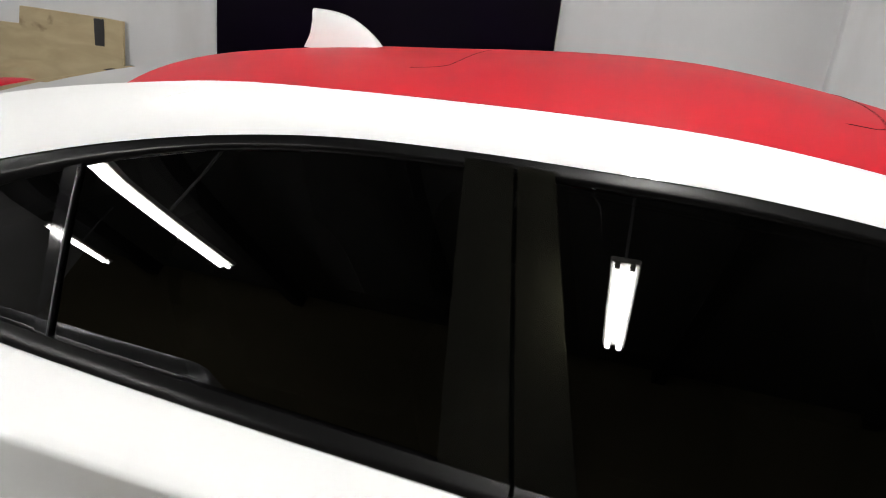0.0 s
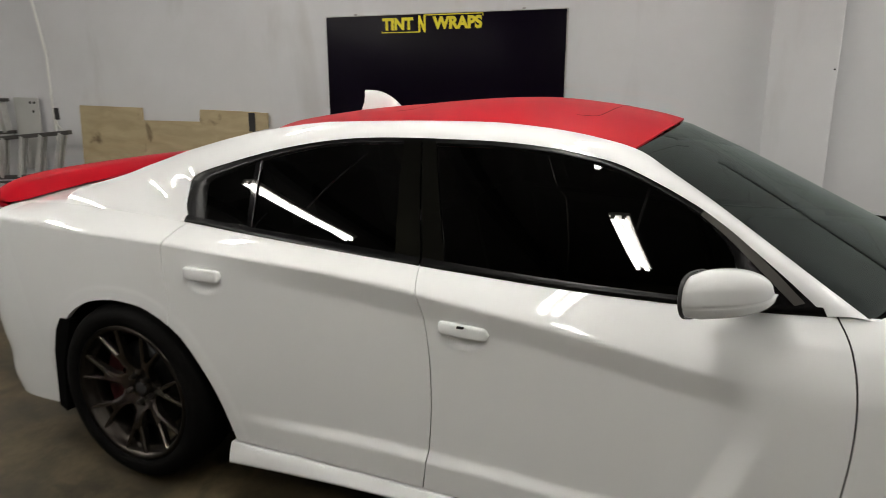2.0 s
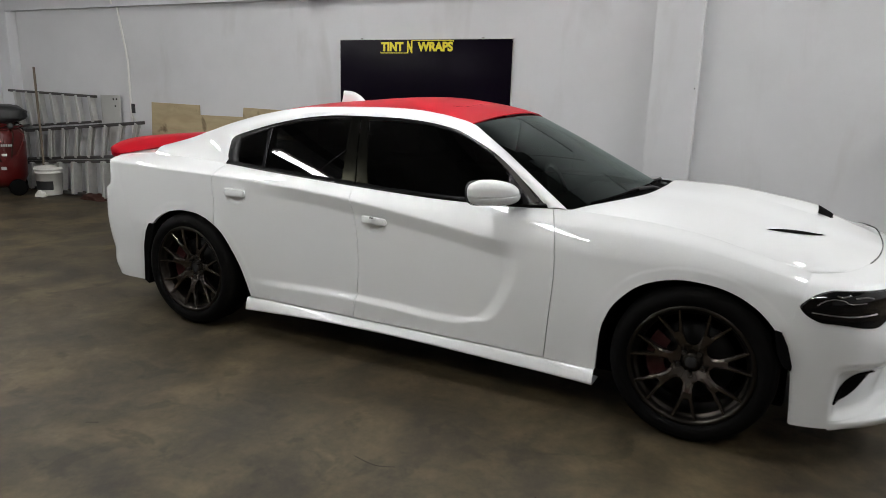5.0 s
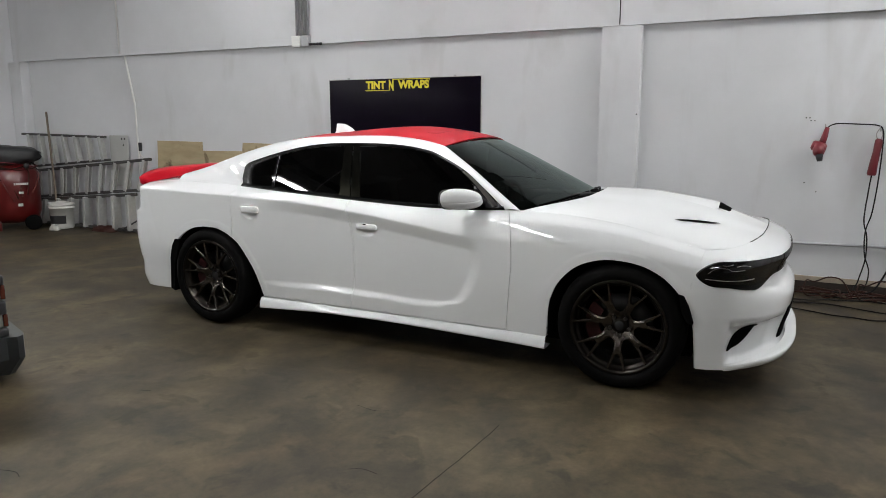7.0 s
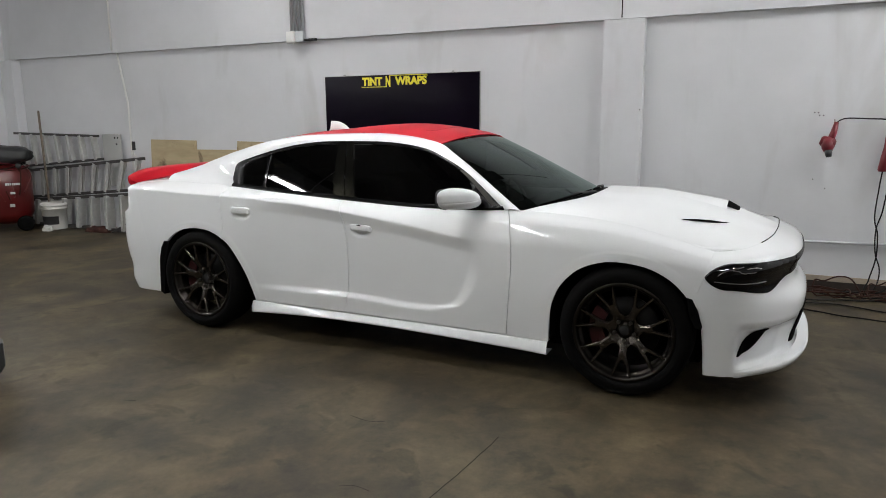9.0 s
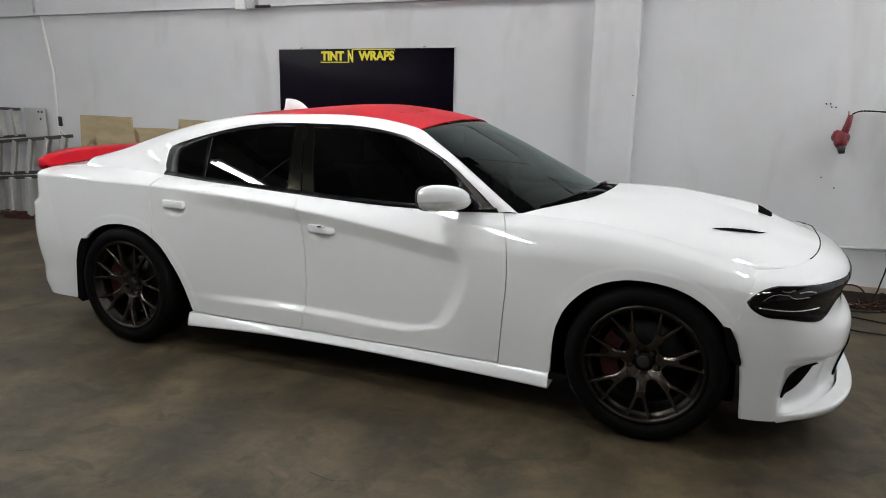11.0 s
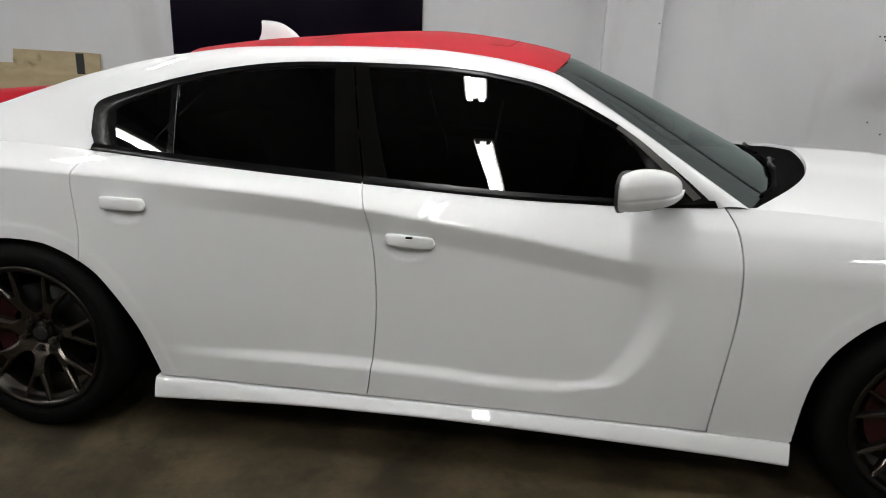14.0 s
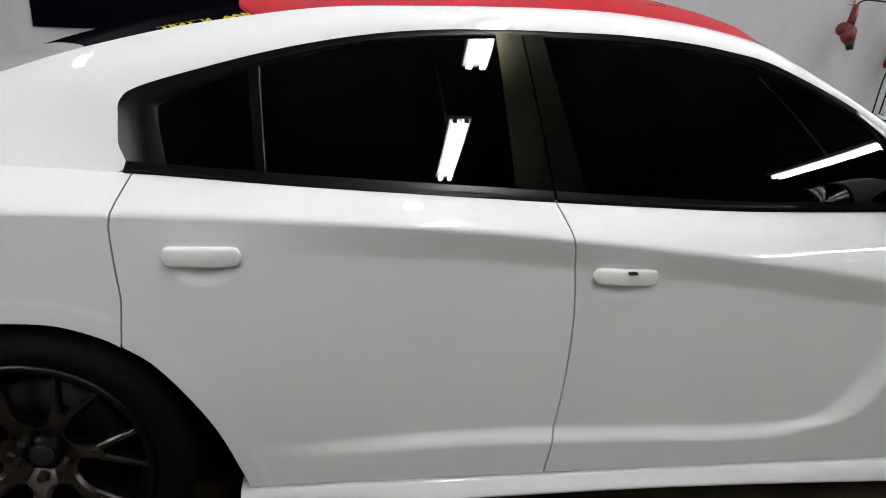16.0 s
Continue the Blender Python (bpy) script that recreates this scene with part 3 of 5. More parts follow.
part("socket_box", box(3.16, 3.28, YW - .06, YW - .002, .35, .46, .008), FIXTURE, hp)
part("lead", tube(spline([(3.22, YW - .07, .37), (3.19, YW - .08, .25), (3.10, YW - .10, .05), (3.02, YW - .16, .012)], 5), .008, 6), CABLE, hp)

# heat gun and knife handle hanging on hooks
for x, z in ((2.605, 1.475), (3.02, 1.465)):
    hk = thing("wall_hook", "small dark metal hook in the wall", "hook", "wall hooks")
    part("wire", tube(spline([(x, YW, z), (x, YW - .05, z), (x - .004, YW - .065, z - .02), (x - .01, YW - .07, z + .03)], 4), .006, 6), STEEL, hk)
gun = thing("heat_gun", "dark red heat gun hanging on a hook", "heat gun")
part("handle", tube([(2.612, YW - .07, 1.455), (2.598, YW - .085, 1.38), (2.575, YW - .10, 1.30)], [.018, .026, .030], 10), TOOLRED, gun)
bm = bmesh.new()
add_tube(bm, [(2.500, YW - .10, 1.305), (2.515, YW - .10, 1.30), (2.565, YW - .105, 1.285), (2.60, YW - .11, 1.272), (2.615, YW - .11, 1.268)], [.030, .045, .050, .045, .030], 14)
add_tube(bm, [(2.555, YW - .105, 1.30), (2.560, YW - .14, 1.24), (2.565, YW - .15, 1.215)], [.052, .048, .036], 12)
bmesh.ops.recalc_face_normals(bm, faces=bm.faces)
part("body", bm, TOOLRED, gun)
part("nozzle", tube([(2.565, YW - .15, 1.222), (2.572, YW - .165, 1.165)], [.033, .022], 12), BLACKPL, gun, "black metal nozzle")
part("cable", tube(spline([(2.612, YW - .07, 1.45), (2.64, YW - .07, 1.475), (2.70, YW - .06, 1.490), (2.85, YW - .05, 1.485), (2.99, YW - .06, 1.475), (3.035, YW - .07, 1.43), (3.045, YW - .06, 1.30), (3.04, YW - .05, 1.0), (3.02, YW - .05, .72), (2.985, YW - .05, .55), (2.995, YW - .06, .35), (3.04, YW - .07, .20), (3.02, YW - .10, .06), (2.94, YW - .14, .012), (2.6, YW - .25, .012)], 6), .006, 6), CABLE, gun, "black cable")
iron = thing("hand_tool", "slim dark red hand tool hanging by its cable", "tool")
bm = bmesh.new()
add_tube(bm, [(3.018, YW - .05, 1.36), (3.014, YW - .05, 1.345), (3.006, YW - .055, 1.25), (2.992, YW - .06, 1.15), (2.984, YW - .06, 1.06), (2.984, YW - .06, 1.045)], [.018, .032, .030, .034, .038, .030], 10)
part("body", bm, TOOLRED, iron)
part("loop", tube(spline([(3.00, YW - .05, 1.36), (2.99, YW - .05, 1.40), (3.015, YW - .06, 1.45), (3.035, YW - .05, 1.40), (3.03, YW - .05, 1.36)], 4), .004, 6), STEEL, iron)
part("cable", tube(spline([(2.985, YW - .06, 1.045), (2.975, YW - .05, .90), (2.965, YW - .05, .65), (3.0, YW - .05, .50), (3.005, YW - .06, .30), (2.965, YW - .08, .10), (2.95, YW - .12, .012), (3.2, YW - .30, .012)], 6), .006, 6), CABLE, iron, "black cable")
for i, (x, z) in enumerate(((2.44, 1.56), (2.47, 1.56), (2.48, 1.535), (2.51, 1.535), (2.47, .98), (2.57, .90), (.955, 1.6))):
    h = thing("wall_hole", "small dark screw hole in the wall", "hole", "screw holes")
    o = part("rim", lathe([(.0, -.0015), (.005, -.0015), (.006, .0)], 10), SEAM, h)
    o.location = (x, (YW if x > 1 else YW - .10) - .0005, z)
# tangle of cables along the wall
for i in (0, 1, 2, 3, 4, 6):
    c = thing("extension_cable", "orange and brown extension cable heaped on the floor" if i % 2 else "black extension cable trailing over the floor", "cable", "cables by the wall")
    rnd = random.Random(40 + i)
    pts = []
    if i % 2:
        cx, cy, r = 2.50 + .20 * i, YW - .20, .11 + .04 * rnd.random()
        for k in range(40):
            a = k * .55
            pts.append((cx + r * (1 + .3 * math.sin(k * .21)) * 1.5 * math.cos(a), cy + r * .75 * math.sin(a), .015 + .012 * (k % 5) + (.10 if 12 < k < 17 else 0)))
    else:
        y0 = YW - .15 - .12 * i
        for k in range(14):
            pts.append((1.9 + .14 * k, y0 + .10 * math.sin(k * .7 + i) + .05 * rnd.random(), .011))
    part("lead", tube(spline(pts, 4), .007 if i % 2 else .0065, 6), ORANGECABLE if i % 2 else CABLE, c)

for ob in (sign, con, hp, gun, iron, vp):
    ob.location.z = .02

# front corner of a vehicle parked beside the camera's way
van = thing("parked_vehicle", "silver vehicle with dark bumper and stacked orange-edged lamps", "vehicle")
van.matrix_basis = pose(-1.652, -2.295, -.035, 0, 0, -20)
cab = part("cab", box(-1.70, -.06, -1.78, -.36, .36, 1.42, .15, 5), SILVER, van, "silver flat-fronted cab")
part("side_window", box(-1.30, -.48, -.372, -.352, .95, 1.24, .008), GLOSSBLACK, cab, "dark side window")
part("windscreen", box(-.075, -.052, -1.62, -.52, .92, 1.26, .008), GLOSSBLACK, cab, "dark windscreen")
part("load_bed", box(-4.4, -1.78, -1.85, -.30, .62, 1.10, .03), SILVER, van, "silver load bed")
part("chassis", box(-4.3, -.3, -1.5, -.64, .30, .60, .02), LINER, van, "black chassis")
bm = bmesh.new()
prof = [(.0, -.10), (.02, -.05), (.0, -.015), (-.06, .0), (-.40, .0), (-.40, -2.1), (-.06, -2.1), (.02, -2.05)]
rows = [[bm.verts.new((x - (.05 if z < .2 else 0), y - (.05 if z < .2 and y > -1 else 0), z)) for x, y in prof] for z in (.10, .20, .325, .335)]
for ra, rb in zip(rows, rows[1:]):
    for k in range(len(prof)):
        bm.faces.new((ra[k], ra[(k + 1) % len(prof)], rb[(k + 1) % len(prof)], rb[k]))
bm.faces.new(rows[0])
bm.faces.new(rows[-1])
bmesh.ops.recalc_face_normals(bm, faces=bm.faces)
part("bumper", bm, plain("grey_bumper_plastic", (0.014, 0.016, 0.017), .45, grain=.3, bump=.05, mottle=.4), van, "dark grey plastic bumper", False)
for z0, z1, mat, lb in ((.335, .385, BLACKPL, "black trim"), (.39, .465, CLEARLENS, "clear lamp lens"), (.47, .55, BLACKPL, "black lamp band"), (.555, .64, CLEARLENS, "clear lamp lens"), (.645, .70, BLACKPL, "black lamp cap")):
    wide = .015 if mat is BLACKPL else 0
    part("lamp", box(-.30, -.035 + wide, -.40, -.10 + wide * 1.5, z0, z1, .012, 2), mat, van, lb)
for z0, z1 in ((.39, .465), (.555, .64)):
    part("lamp_edge", box(-.28, -.045, -.098, -.072, z0, z1, .006), AMBER, van, "orange lamp edge")
for x in (-.75, -3.3):
    for y in (-.45, -1.65):
        o = part("wheel", lathe([(.0, -.10), (.20, -.11), (.28, -.10), (.30, -.06), (.30, .06), (.28, .10), (.20, .11), (.0, .10)], 32), RUBBER, van, "black tyre")
        o.location = (x, y, .30)

# black hoses heaped over the compressor
for i in range(6):
    rnd = random.Random(70 + i)
    turn, high, wide = 6.28 * rnd.random(), .86 + .022 * i, .33 - .014 * i
    coil = [(wide * (1 + .10 * math.sin(3 * a + i)) * math.cos(a), wide * (1 + .10 * math.cos(2 * a + i)) * math.sin(a), high + .035 * math.sin(2 * a + turn)) for a in (turn + .35 * k for k in range(19))]
    part("hose", tube(spline(coil, 3), .008, 6), (CABLE, TOOLRED, ORANGECABLE)[i % 3], comp, "thin coiled air hose")
part("gauge", lathe([(.0, -.02), (.035, -.02), (.038, -.012), (.038, .02)], 20), BLACKPL, comp, "dark pressure gauge").location = (.20, -.34, .93)


for ob in [o for o in scene.objects if o.parent is None and o.type == "EMPTY" and o.name.split(".")[0] in STANDING]:
    ob.location.z += ZG


# ---- the car: a four-door saloon that stands along x, nose towards +x ----
YC = 0.07            # the car's middle plane
CAR = tagged(new("car"), "white four-door muscle saloon with satin red roof and spoiler", "car")
CAR.location = (0, YC, .02)


def cp(x, w, z, side=1):
    """Car place from half-width w; side 1 is the flank at -y."""
    return Vector((x, -side * w, z))


XS = [-2.45, -2.2, -2.0, -1.7, -1.34, -1.0, -0.6, -0.2, 0.2, 0.5, 0.87, 1.2, 1.5, 1.75, 1.95, 2.1, 2.3]
W0 = smooth_table(XS, [.868, .880, .887, .89, .885, .882, .882, .882, .882, .885, .89, .90, .90, .893, .880, .82, .6])
WM = smooth_table(XS, [.88, .904, .915, .922, .912, .903, .901, .901, .903, .908, .915, .925, .928, .917, .898, .83, .6])
W3 = smooth_table(XS, [.87, .896, .908, .922, .922, .922, .922, .920, .918, .916, .918, .922, .923, .910, .890, .82, .6])
Z3 = smooth_table(XS, [.99, .985, .98, .972, .968, .957, .935, .895, .845, .80, .77, .77, .76, .73, .70, .68, .66])
W4 = smooth_table(XS, [.72, .752, .775, .793, .797, .813, .826, .83, .828, .822, .806, .80, .79, .778, .762, .69, .5])
Z4 = smooth_table(XS, [1.005, 1.03, 1.045, 1.043, 1.026, 1.006, .986, .967, .953, .952, .965, .952, .915, .853, .798, .76, .74])
Z6 = smooth_table([-2.5, -2.2, -1.9, .8, 1.2, 1.5, 1.75, 1.95, 2.1, 2.25, 2.36], [1.055, 1.085, 1.125, 1.08, 1.055, 1.05, 1.018, .972, .915, .855, .80])
ZL = smooth_table([-1.2, -1.0, -.45, -.1, .16, .39], [.315, .315, .325, .319, .307, .312])
XF = smooth_table([.25, .336, .361, .43, .53, .64, .76, .85], [.30, .42, .515, .585, .635, .664, .65, .62])


ARCH_F = spline([(1.090, .215), (1.099, .40), (1.123, .488), (1.159, .562), (1.233, .644), (1.308, .691), (1.407, .721), (1.50, .727), (1.60, .716), (1.68, .692), (1.76, .648), (1.82, .595), (1.872, .53)], 4)
ARCH_R = spline([(-1.112, .222), (-1.135, .29), (-1.182, .41), (-1.246, .52), (-1.312, .607), (-1.370, .652), (-1.408, .676), (-1.492, .708), (-1.575, .718), (-1.665, .716), (-1.78, .692), (-1.885, .634), (-1.965, .54), (-2.0, .42), (-2.008, .30), (-2.005, .19)], 4)
ARCH_FN, ARCH_RN = np.array(ARCH_F), np.array(ARCH_R)


def ramp(x, a, b):
    """A nearly straight rise from 0 at a to 1 at b."""
    t = min(max((x - a) / (b - a), 0.0), 1.0)
    return .6 * t + .4 * t * t * (3 - 2 * t)


def flank(x, z):
    """Half-width of the lower body at x, z."""
    w0, wm, w3, z3, w4, z4 = W0(x), WM(x), W3(x), Z3(x), W4(x), Z4(x)
    soft = smooth_table([.05, .2, .55, z3, z3 + .66 * (z4 - z3), z4], [w0 - .01, w0, wm, w3, w4 + .66 * (w3 - w4), w4])(z)
    if z <= z3:
        sharp = smooth_table([.05, .2, .55, z3], [w0 - .01, w0, wm, w3])(z)
    else:
        t = min((z - z3) / (z4 - z3), 1.0)
        sharp = w3 + (w4 - w3) * (0.48 * t + 0.52 * t * t)
    c = step(x, -2.45, -2.05) * (1 - step(x, .35, .75))
    w = c * sharp + (1 - c) * soft
    scoop = ramp(z3 - z, .0, .085) * ramp(z, ZL(x) - .002, ZL(x) + .036) * ramp(XF(z) - x, .0, .085) * step(x, -1.2, -.6)
    w -= .020 * scoop
    for xc, arch in ((1.50, ARCH_FN), (-1.565, ARCH_RN)):
        if abs(x - xc) < .55:
            d = float(np.sqrt(((arch - (x, z)) ** 2).sum(1).min()))
            w += .0019 * (1 - step(d, .042, .062))
    for xh, zh in ((-1.18, .868), (-.193, .805)):
        d = math.hypot((x - xh) / .080, (z - zh + .018) / .047)
        w -= .017 * (1 - step(d, .70, 1.0))
    return w


XN = 1.957           # where the wing meets the front fascia
ZN = Z4(XN)
WN = flank(XN, ZN)


def top_z(x, w):
    """Height of bonnet and boot lid at x and half-width w."""
    w4, z4, z6 = W4(x), Z4(x), Z6(x)
    if x > XN:
        sx = min((x - XN) / .293, .999)
        w4, z4 = (WN - .09 * .293 * sx) * (1 - sx ** 2.7) ** (1 / 2.7), ZN + (.858 - ZN) * sx ** 1.89
    q = min(w / w4, 1.0)
    dome = .006 * (1 - step(w, .22, .40)) * step(x, 1.0, 1.25) if x > 0 else 0
    return z6 + (z4 - z6) * (.78 * q ** 1.15 + .22 * q ** 6) + dome


def side_panel(name, bottom, top, left, right, side, parent, n, k, mat=None, label="", gap=True):
    b, t = resample(bottom, n), resample(top, n)
    l, r = resample(left, k), resample(right, k)
    grid = [[cp(p[0], flank(p[0], p[1]), p[1], side) for p in col] for col in coons(b, t, l, r)]
    if side < 0:
        grid = grid[::-1]
    bm = sheet(grid, (0, side, 0) if gap else None, 0.022)
    return part(name, bm, mat or WHITE, parent, label)


def line(a, b, f, n=14):
    """Points (x, f(x)) from a to b."""
    return [(x, f(x)) for x in np.linspace(a, b, n)]


SPLIT = 20                       # where the rear door ends and the quarter begins on the rear arch
GAP_F = spline([(.825, .222), (.845, .465), (.857, .609), (.859, .722), (.849, .833), (.829, .914), (.800, .9635)], 4)
GAP_B = spline([(-.335, .222), (-.319, .345), (-.304, .528), (-.307, .72), (-.332, .89), (-.365, .976)], 4)
GAP_R = [tuple(ARCH_R[SPLIT])] + spline([(-1.358, .77), (-1.364, .89), (-1.362, .955), (-1.34, 1.0255)], 4)


def shift(pts, dx):
    return [(p[0] + dx, p[1]) for p in pts]


def side_glass(x, z):
    """Half-width of the side windows."""
    return .806 - .46 * (z - 1) + .010 * (1 - ((z - 1.17) / .19) ** 2) - .011 * ((x + .25) / 1.1) ** 2


def pane(name, bottom, top, left, right, side, parent, proud, mat, n=16, k=8, label="", depth=.006):
    b, t = resample(bottom, n), resample(top, n)
    l, r = resample(left, k), resample(right, k)
    grid = [[cp(p[0], side_glass(*p) + proud, p[1], side) for p in col] for col in coons(b, t, l, r)]
    if side < 0:
        grid = grid[::-1]
    ob = part(name, sheet(grid, (0, side, 0), depth), mat, parent, label)
    return ob


def ribbon(name, inner, outer, f_in, f_out, side, parent, mat, n=60, k=4, bulge=0.0, label="", depth=.02):
    """A strip between two edge lines in the side view; f_in and f_out give the half-widths."""
    a, b = resample(inner, n), resample(outer, n)
    grid = []
    for p, q in zip(a, b):
        pi, qi = np.array([p[0], f_in(p), p[1]]), np.array([q[0], f_out(q), q[1]])
        col = []
        for j in range(k + 1):
            v = j / k
            m = (1 - v) * pi + v * qi
            col.append(cp(m[0], m[1] + bulge * 4 * v * (1 - v), m[2], side))
        grid.append(col)
    if side < 0:
        grid = grid[::-1]
    return part(name, sheet(grid, (0, side, -0.3), depth), mat, parent, label)


def belt(x):
    return Z4(x)


WIN_OUT = spline([(-1.370, 1.026), (-1.373, 1.09), (-1.374, 1.14), (-1.371, 1.176), (-1.333, 1.205), (-1.19, 1.25), (-1.03, 1.293), (-.86, 1.327), (-.69, 1.348), (-.51, 1.356), (-.34, 1.357), (-.166, 1.355), (0, 1.343), (.12, 1.325), (.205, 1.307), (.30, 1.271), (.41, 1.221), (.50, 1.170), (.60, 1.102), (.66, 1.056), (.777, .962)], 4)
WIN_IN = spline([(-1.270, 1.044), (-1.282, 1.10), (-1.288, 1.14), (-1.285, 1.165), (-1.25, 1.187), (-1.15, 1.226), (-1.02, 1.268), (-.858, 1.306), (-.684, 1.327), (-.50, 1.335), (-.34, 1.335), (-.164, 1.333), (.008, 1.321), (.11, 1.306), (.178, 1.292), (.281, 1.257), (.399, 1.204), (.46, 1.170), (.51, 1.13), (.545, 1.08), (.575, .972)], 4)
# cant rail: place of its lower edge, then place and half-width of its upper edge, screen pillar first
RAIL_FRONT = [(.777, .962, .876, .963, .806), (.66, 1.056, .74, 1.048, .757), (.50, 1.170, .56, 1.161, .688), (.41, 1.221, .457, 1.224, .649), (.30, 1.271, .34, 1.29, .606), (.205, 1.307, .255, 1.337, .578), (.12, 1.325, .15, 1.365, .558), (0, 1.343, .005, 1.389, .546), (-.166, 1.355, -.174, 1.405, .538), (-.34, 1.357, -.353, 1.408, .542), (-.51, 1.356, -.534, 1.405, .547)]
RAIL_REAR = [(-.69, 1.348, -.716, 1.399, .551), (-.86, 1.327, -.9, 1.389, .557), (-1.03, 1.293, -1.08, 1.364, .567), (-1.19, 1.25, -1.27, 1.328, .569), (-1.333, 1.205, -1.46, 1.28, .57), (-1.371, 1.176, -1.56, 1.25, .58), (-1.374, 1.14, -1.64, 1.222, .592), (-1.3735, 1.09, -1.72, 1.195, .605), (-1.370, 1.0275, -1.80, 1.165, .62), (-1.6, 0, -1.9, 1.134, .642), (-2.02, 0, -2.03, 1.10, .665)]
RAIL = RAIL_FRONT + RAIL_REAR


def handle(x0, x1, z0, z1, tilt, side, parent):
    xm, zm = (x0 + x1) / 2, (z0 + z1) / 2
    w = flank(xm, zm)
    L, Hh = (x1 - x0) / 2, (z1 - z0) / 2
    bm = bmesh.new()
    n, k = 22, 16
    rings = []
    for i in range(n + 1):
        u = -1 + 2 * i / n
        end = (1 - abs(u) ** 9) ** 0.35
        ring = []
        for j in range(k):
            a = 2 * math.pi * j / k
            c, s = math.cos(a), math.sin(a)
            c, s = math.copysign(abs(c) ** .6, c), math.copysign(abs(s) ** .45, s)
            ring.append(bm.verts.new(cp(xm + u * L, w + .025 - .007 * u * u + .012 * c * end, zm + tilt * u * L + Hh * s * max(end, .05), side)))
        rings.append(ring)
    for a, b in zip(rings, rings[1:]):
        for j in range(k):
            bm.faces.new((a[j], a[(j + 1) % k], b[(j + 1) % k], b[j]))
    bm.faces.new(rings[0])
    bm.faces.new(rings[-1][::-1])
    for u in (-.72, .72):
        add_box(bm, xm + u * L - .012, xm + u * L + .012, -side * (w - .01) if side < 0 else -(w + .02), -side * (w + .02) if side < 0 else -(w - .01), zm + tilt * u * L - .012, zm + tilt * u * L + .012)
    bmesh.ops.recalc_face_normals(bm, faces=bm.faces)
    h = part("handle", bm, WHITE, parent)
    return h


def door(name, side, front):
    """A door with its skin, window, trim strip and handle; the skin is the thing's own part."""
    if front:
        skin = side_panel("front_door", line(GAP_B[0][0] + .002, GAP_F[0][0] - .0024, lambda x: .222), line(GAP_B[-1][0] + .002, GAP_F[-1][0] - .0024, belt), shift(GAP_B, .002), shift(GAP_F, -.0024), side, CAR, 92, 100)
        handle(-.273, -.104, .786, .829, -.035, side, skin)
        part("keyhole", box(-.196, -.174, -side * (flank(-.19, .83) + .030) - .006, -side * (flank(-.19, .83) + .030) + .006, .8245, .8300, .002), SEAM, skin, "small dark keyhole cover")
        pane("window_glass", line(-.285, .575, lambda x: belt(x) + .018), [(-.39, 1.333), (-.164, 1.333), (.008, 1.321), (.11, 1.306), (.178, 1.292), (.281, 1.257), (.399, 1.204), (.46, 1.170), (.51, 1.13), (.545, 1.08)], [(-.285, belt(-.285) + .018), (-.39, 1.333)], [(.575, belt(.575) + .018), (.545, 1.08)], side, skin, -.004, SIDEGLASS, 20, 10, "black tinted window glass")
        ribbon("belt_moulding", line(-.362, .777, belt, 30), line(-.362, .765, lambda x: belt(x) + .024, 30), lambda p: flank(p[0], p[1]) + .004, lambda p: side_glass(*p) + .008, side, skin, TRIM, 40, 3, .004, "satin black strip")
        # The pillar channel's grey colour and tilt imitate a reflected sheen.
        ribbon("pillar_channel", spline([(.448, 1.188), (.52, 1.138), (.61, 1.062), (.700, .984)], 5), spline([(.456, 1.196), (.532, 1.150), (.628, 1.076), (.724, .990)], 5), lambda p: side_glass(*p) + .015, lambda p: side_glass(*p) + .002, side, skin, CHANNEL, 16, 2, 0.0, "black window channel, its sheen painted as grey", .006)
        pane("pillar_cover", [(-.362, belt(-.36) + .015), (-.284, belt(-.28) + .015)], [(-.436, 1.349), (-.388, 1.349)], [(-.362, belt(-.36) + .015), (-.436, 1.349)], [(-.284, belt(-.28) + .015), (-.388, 1.349)], side, skin, .005, PILLAR, 4, 12, "satin black pillar cover")
    else:
        left = [tuple(p) for p in ARCH_R[:SPLIT + 1]] + GAP_R[1:]
        skin = side_panel("rear_door", line(ARCH_R[0][0] + .002, GAP_B[0][0] - .002, lambda x: .222), line(GAP_R[-1][0] + .002, GAP_B[-1][0] - .002, belt), shift(left, .002), shift(GAP_B, -.002), side, CAR, 84, 104)
        handle(-1.265, -1.095, .850, .897, -.005, side, skin)
        pane("window_glass", line(-1.048, -.458, lambda x: belt(x) + .018), [(-1.065, 1.254), (-1.02, 1.268), (-.858, 1.306), (-.684, 1.327), (-.50, 1.335)], [(-1.048, belt(-1.048) + .018), (-1.065, 1.254)], [(-.458, belt(-.458) + .018), (-.50, 1.335)], side, skin, -.004, SIDEGLASS, 18, 10, "black tinted window glass")
        pane("quarter_glass", line(-1.272, -1.070, lambda x: belt(x) + .018), [(-1.286, 1.165), (-1.25, 1.187), (-1.15, 1.226), (-1.088, 1.246)], [(-1.272, belt(-1.272) + .018), (-1.288, 1.14), (-1.286, 1.165)], [(-1.070, belt(-1.07) + .018), (-1.088, 1.246)], side, skin, -.004, SIDEGLASS, 8, 8, "black tinted quarter glass")
        pane("window_divider", [(-1.072, belt(-1.07) + .015), (-1.047, belt(-1.05) + .015)], [(-1.090, 1.25), (-1.063, 1.26)], [(-1.072, belt(-1.07) + .015), (-1.090, 1.25)], [(-1.047, belt(-1.05) + .015), (-1.063, 1.26)], side, skin, .003, GLOSSBLACK, 3, 8)
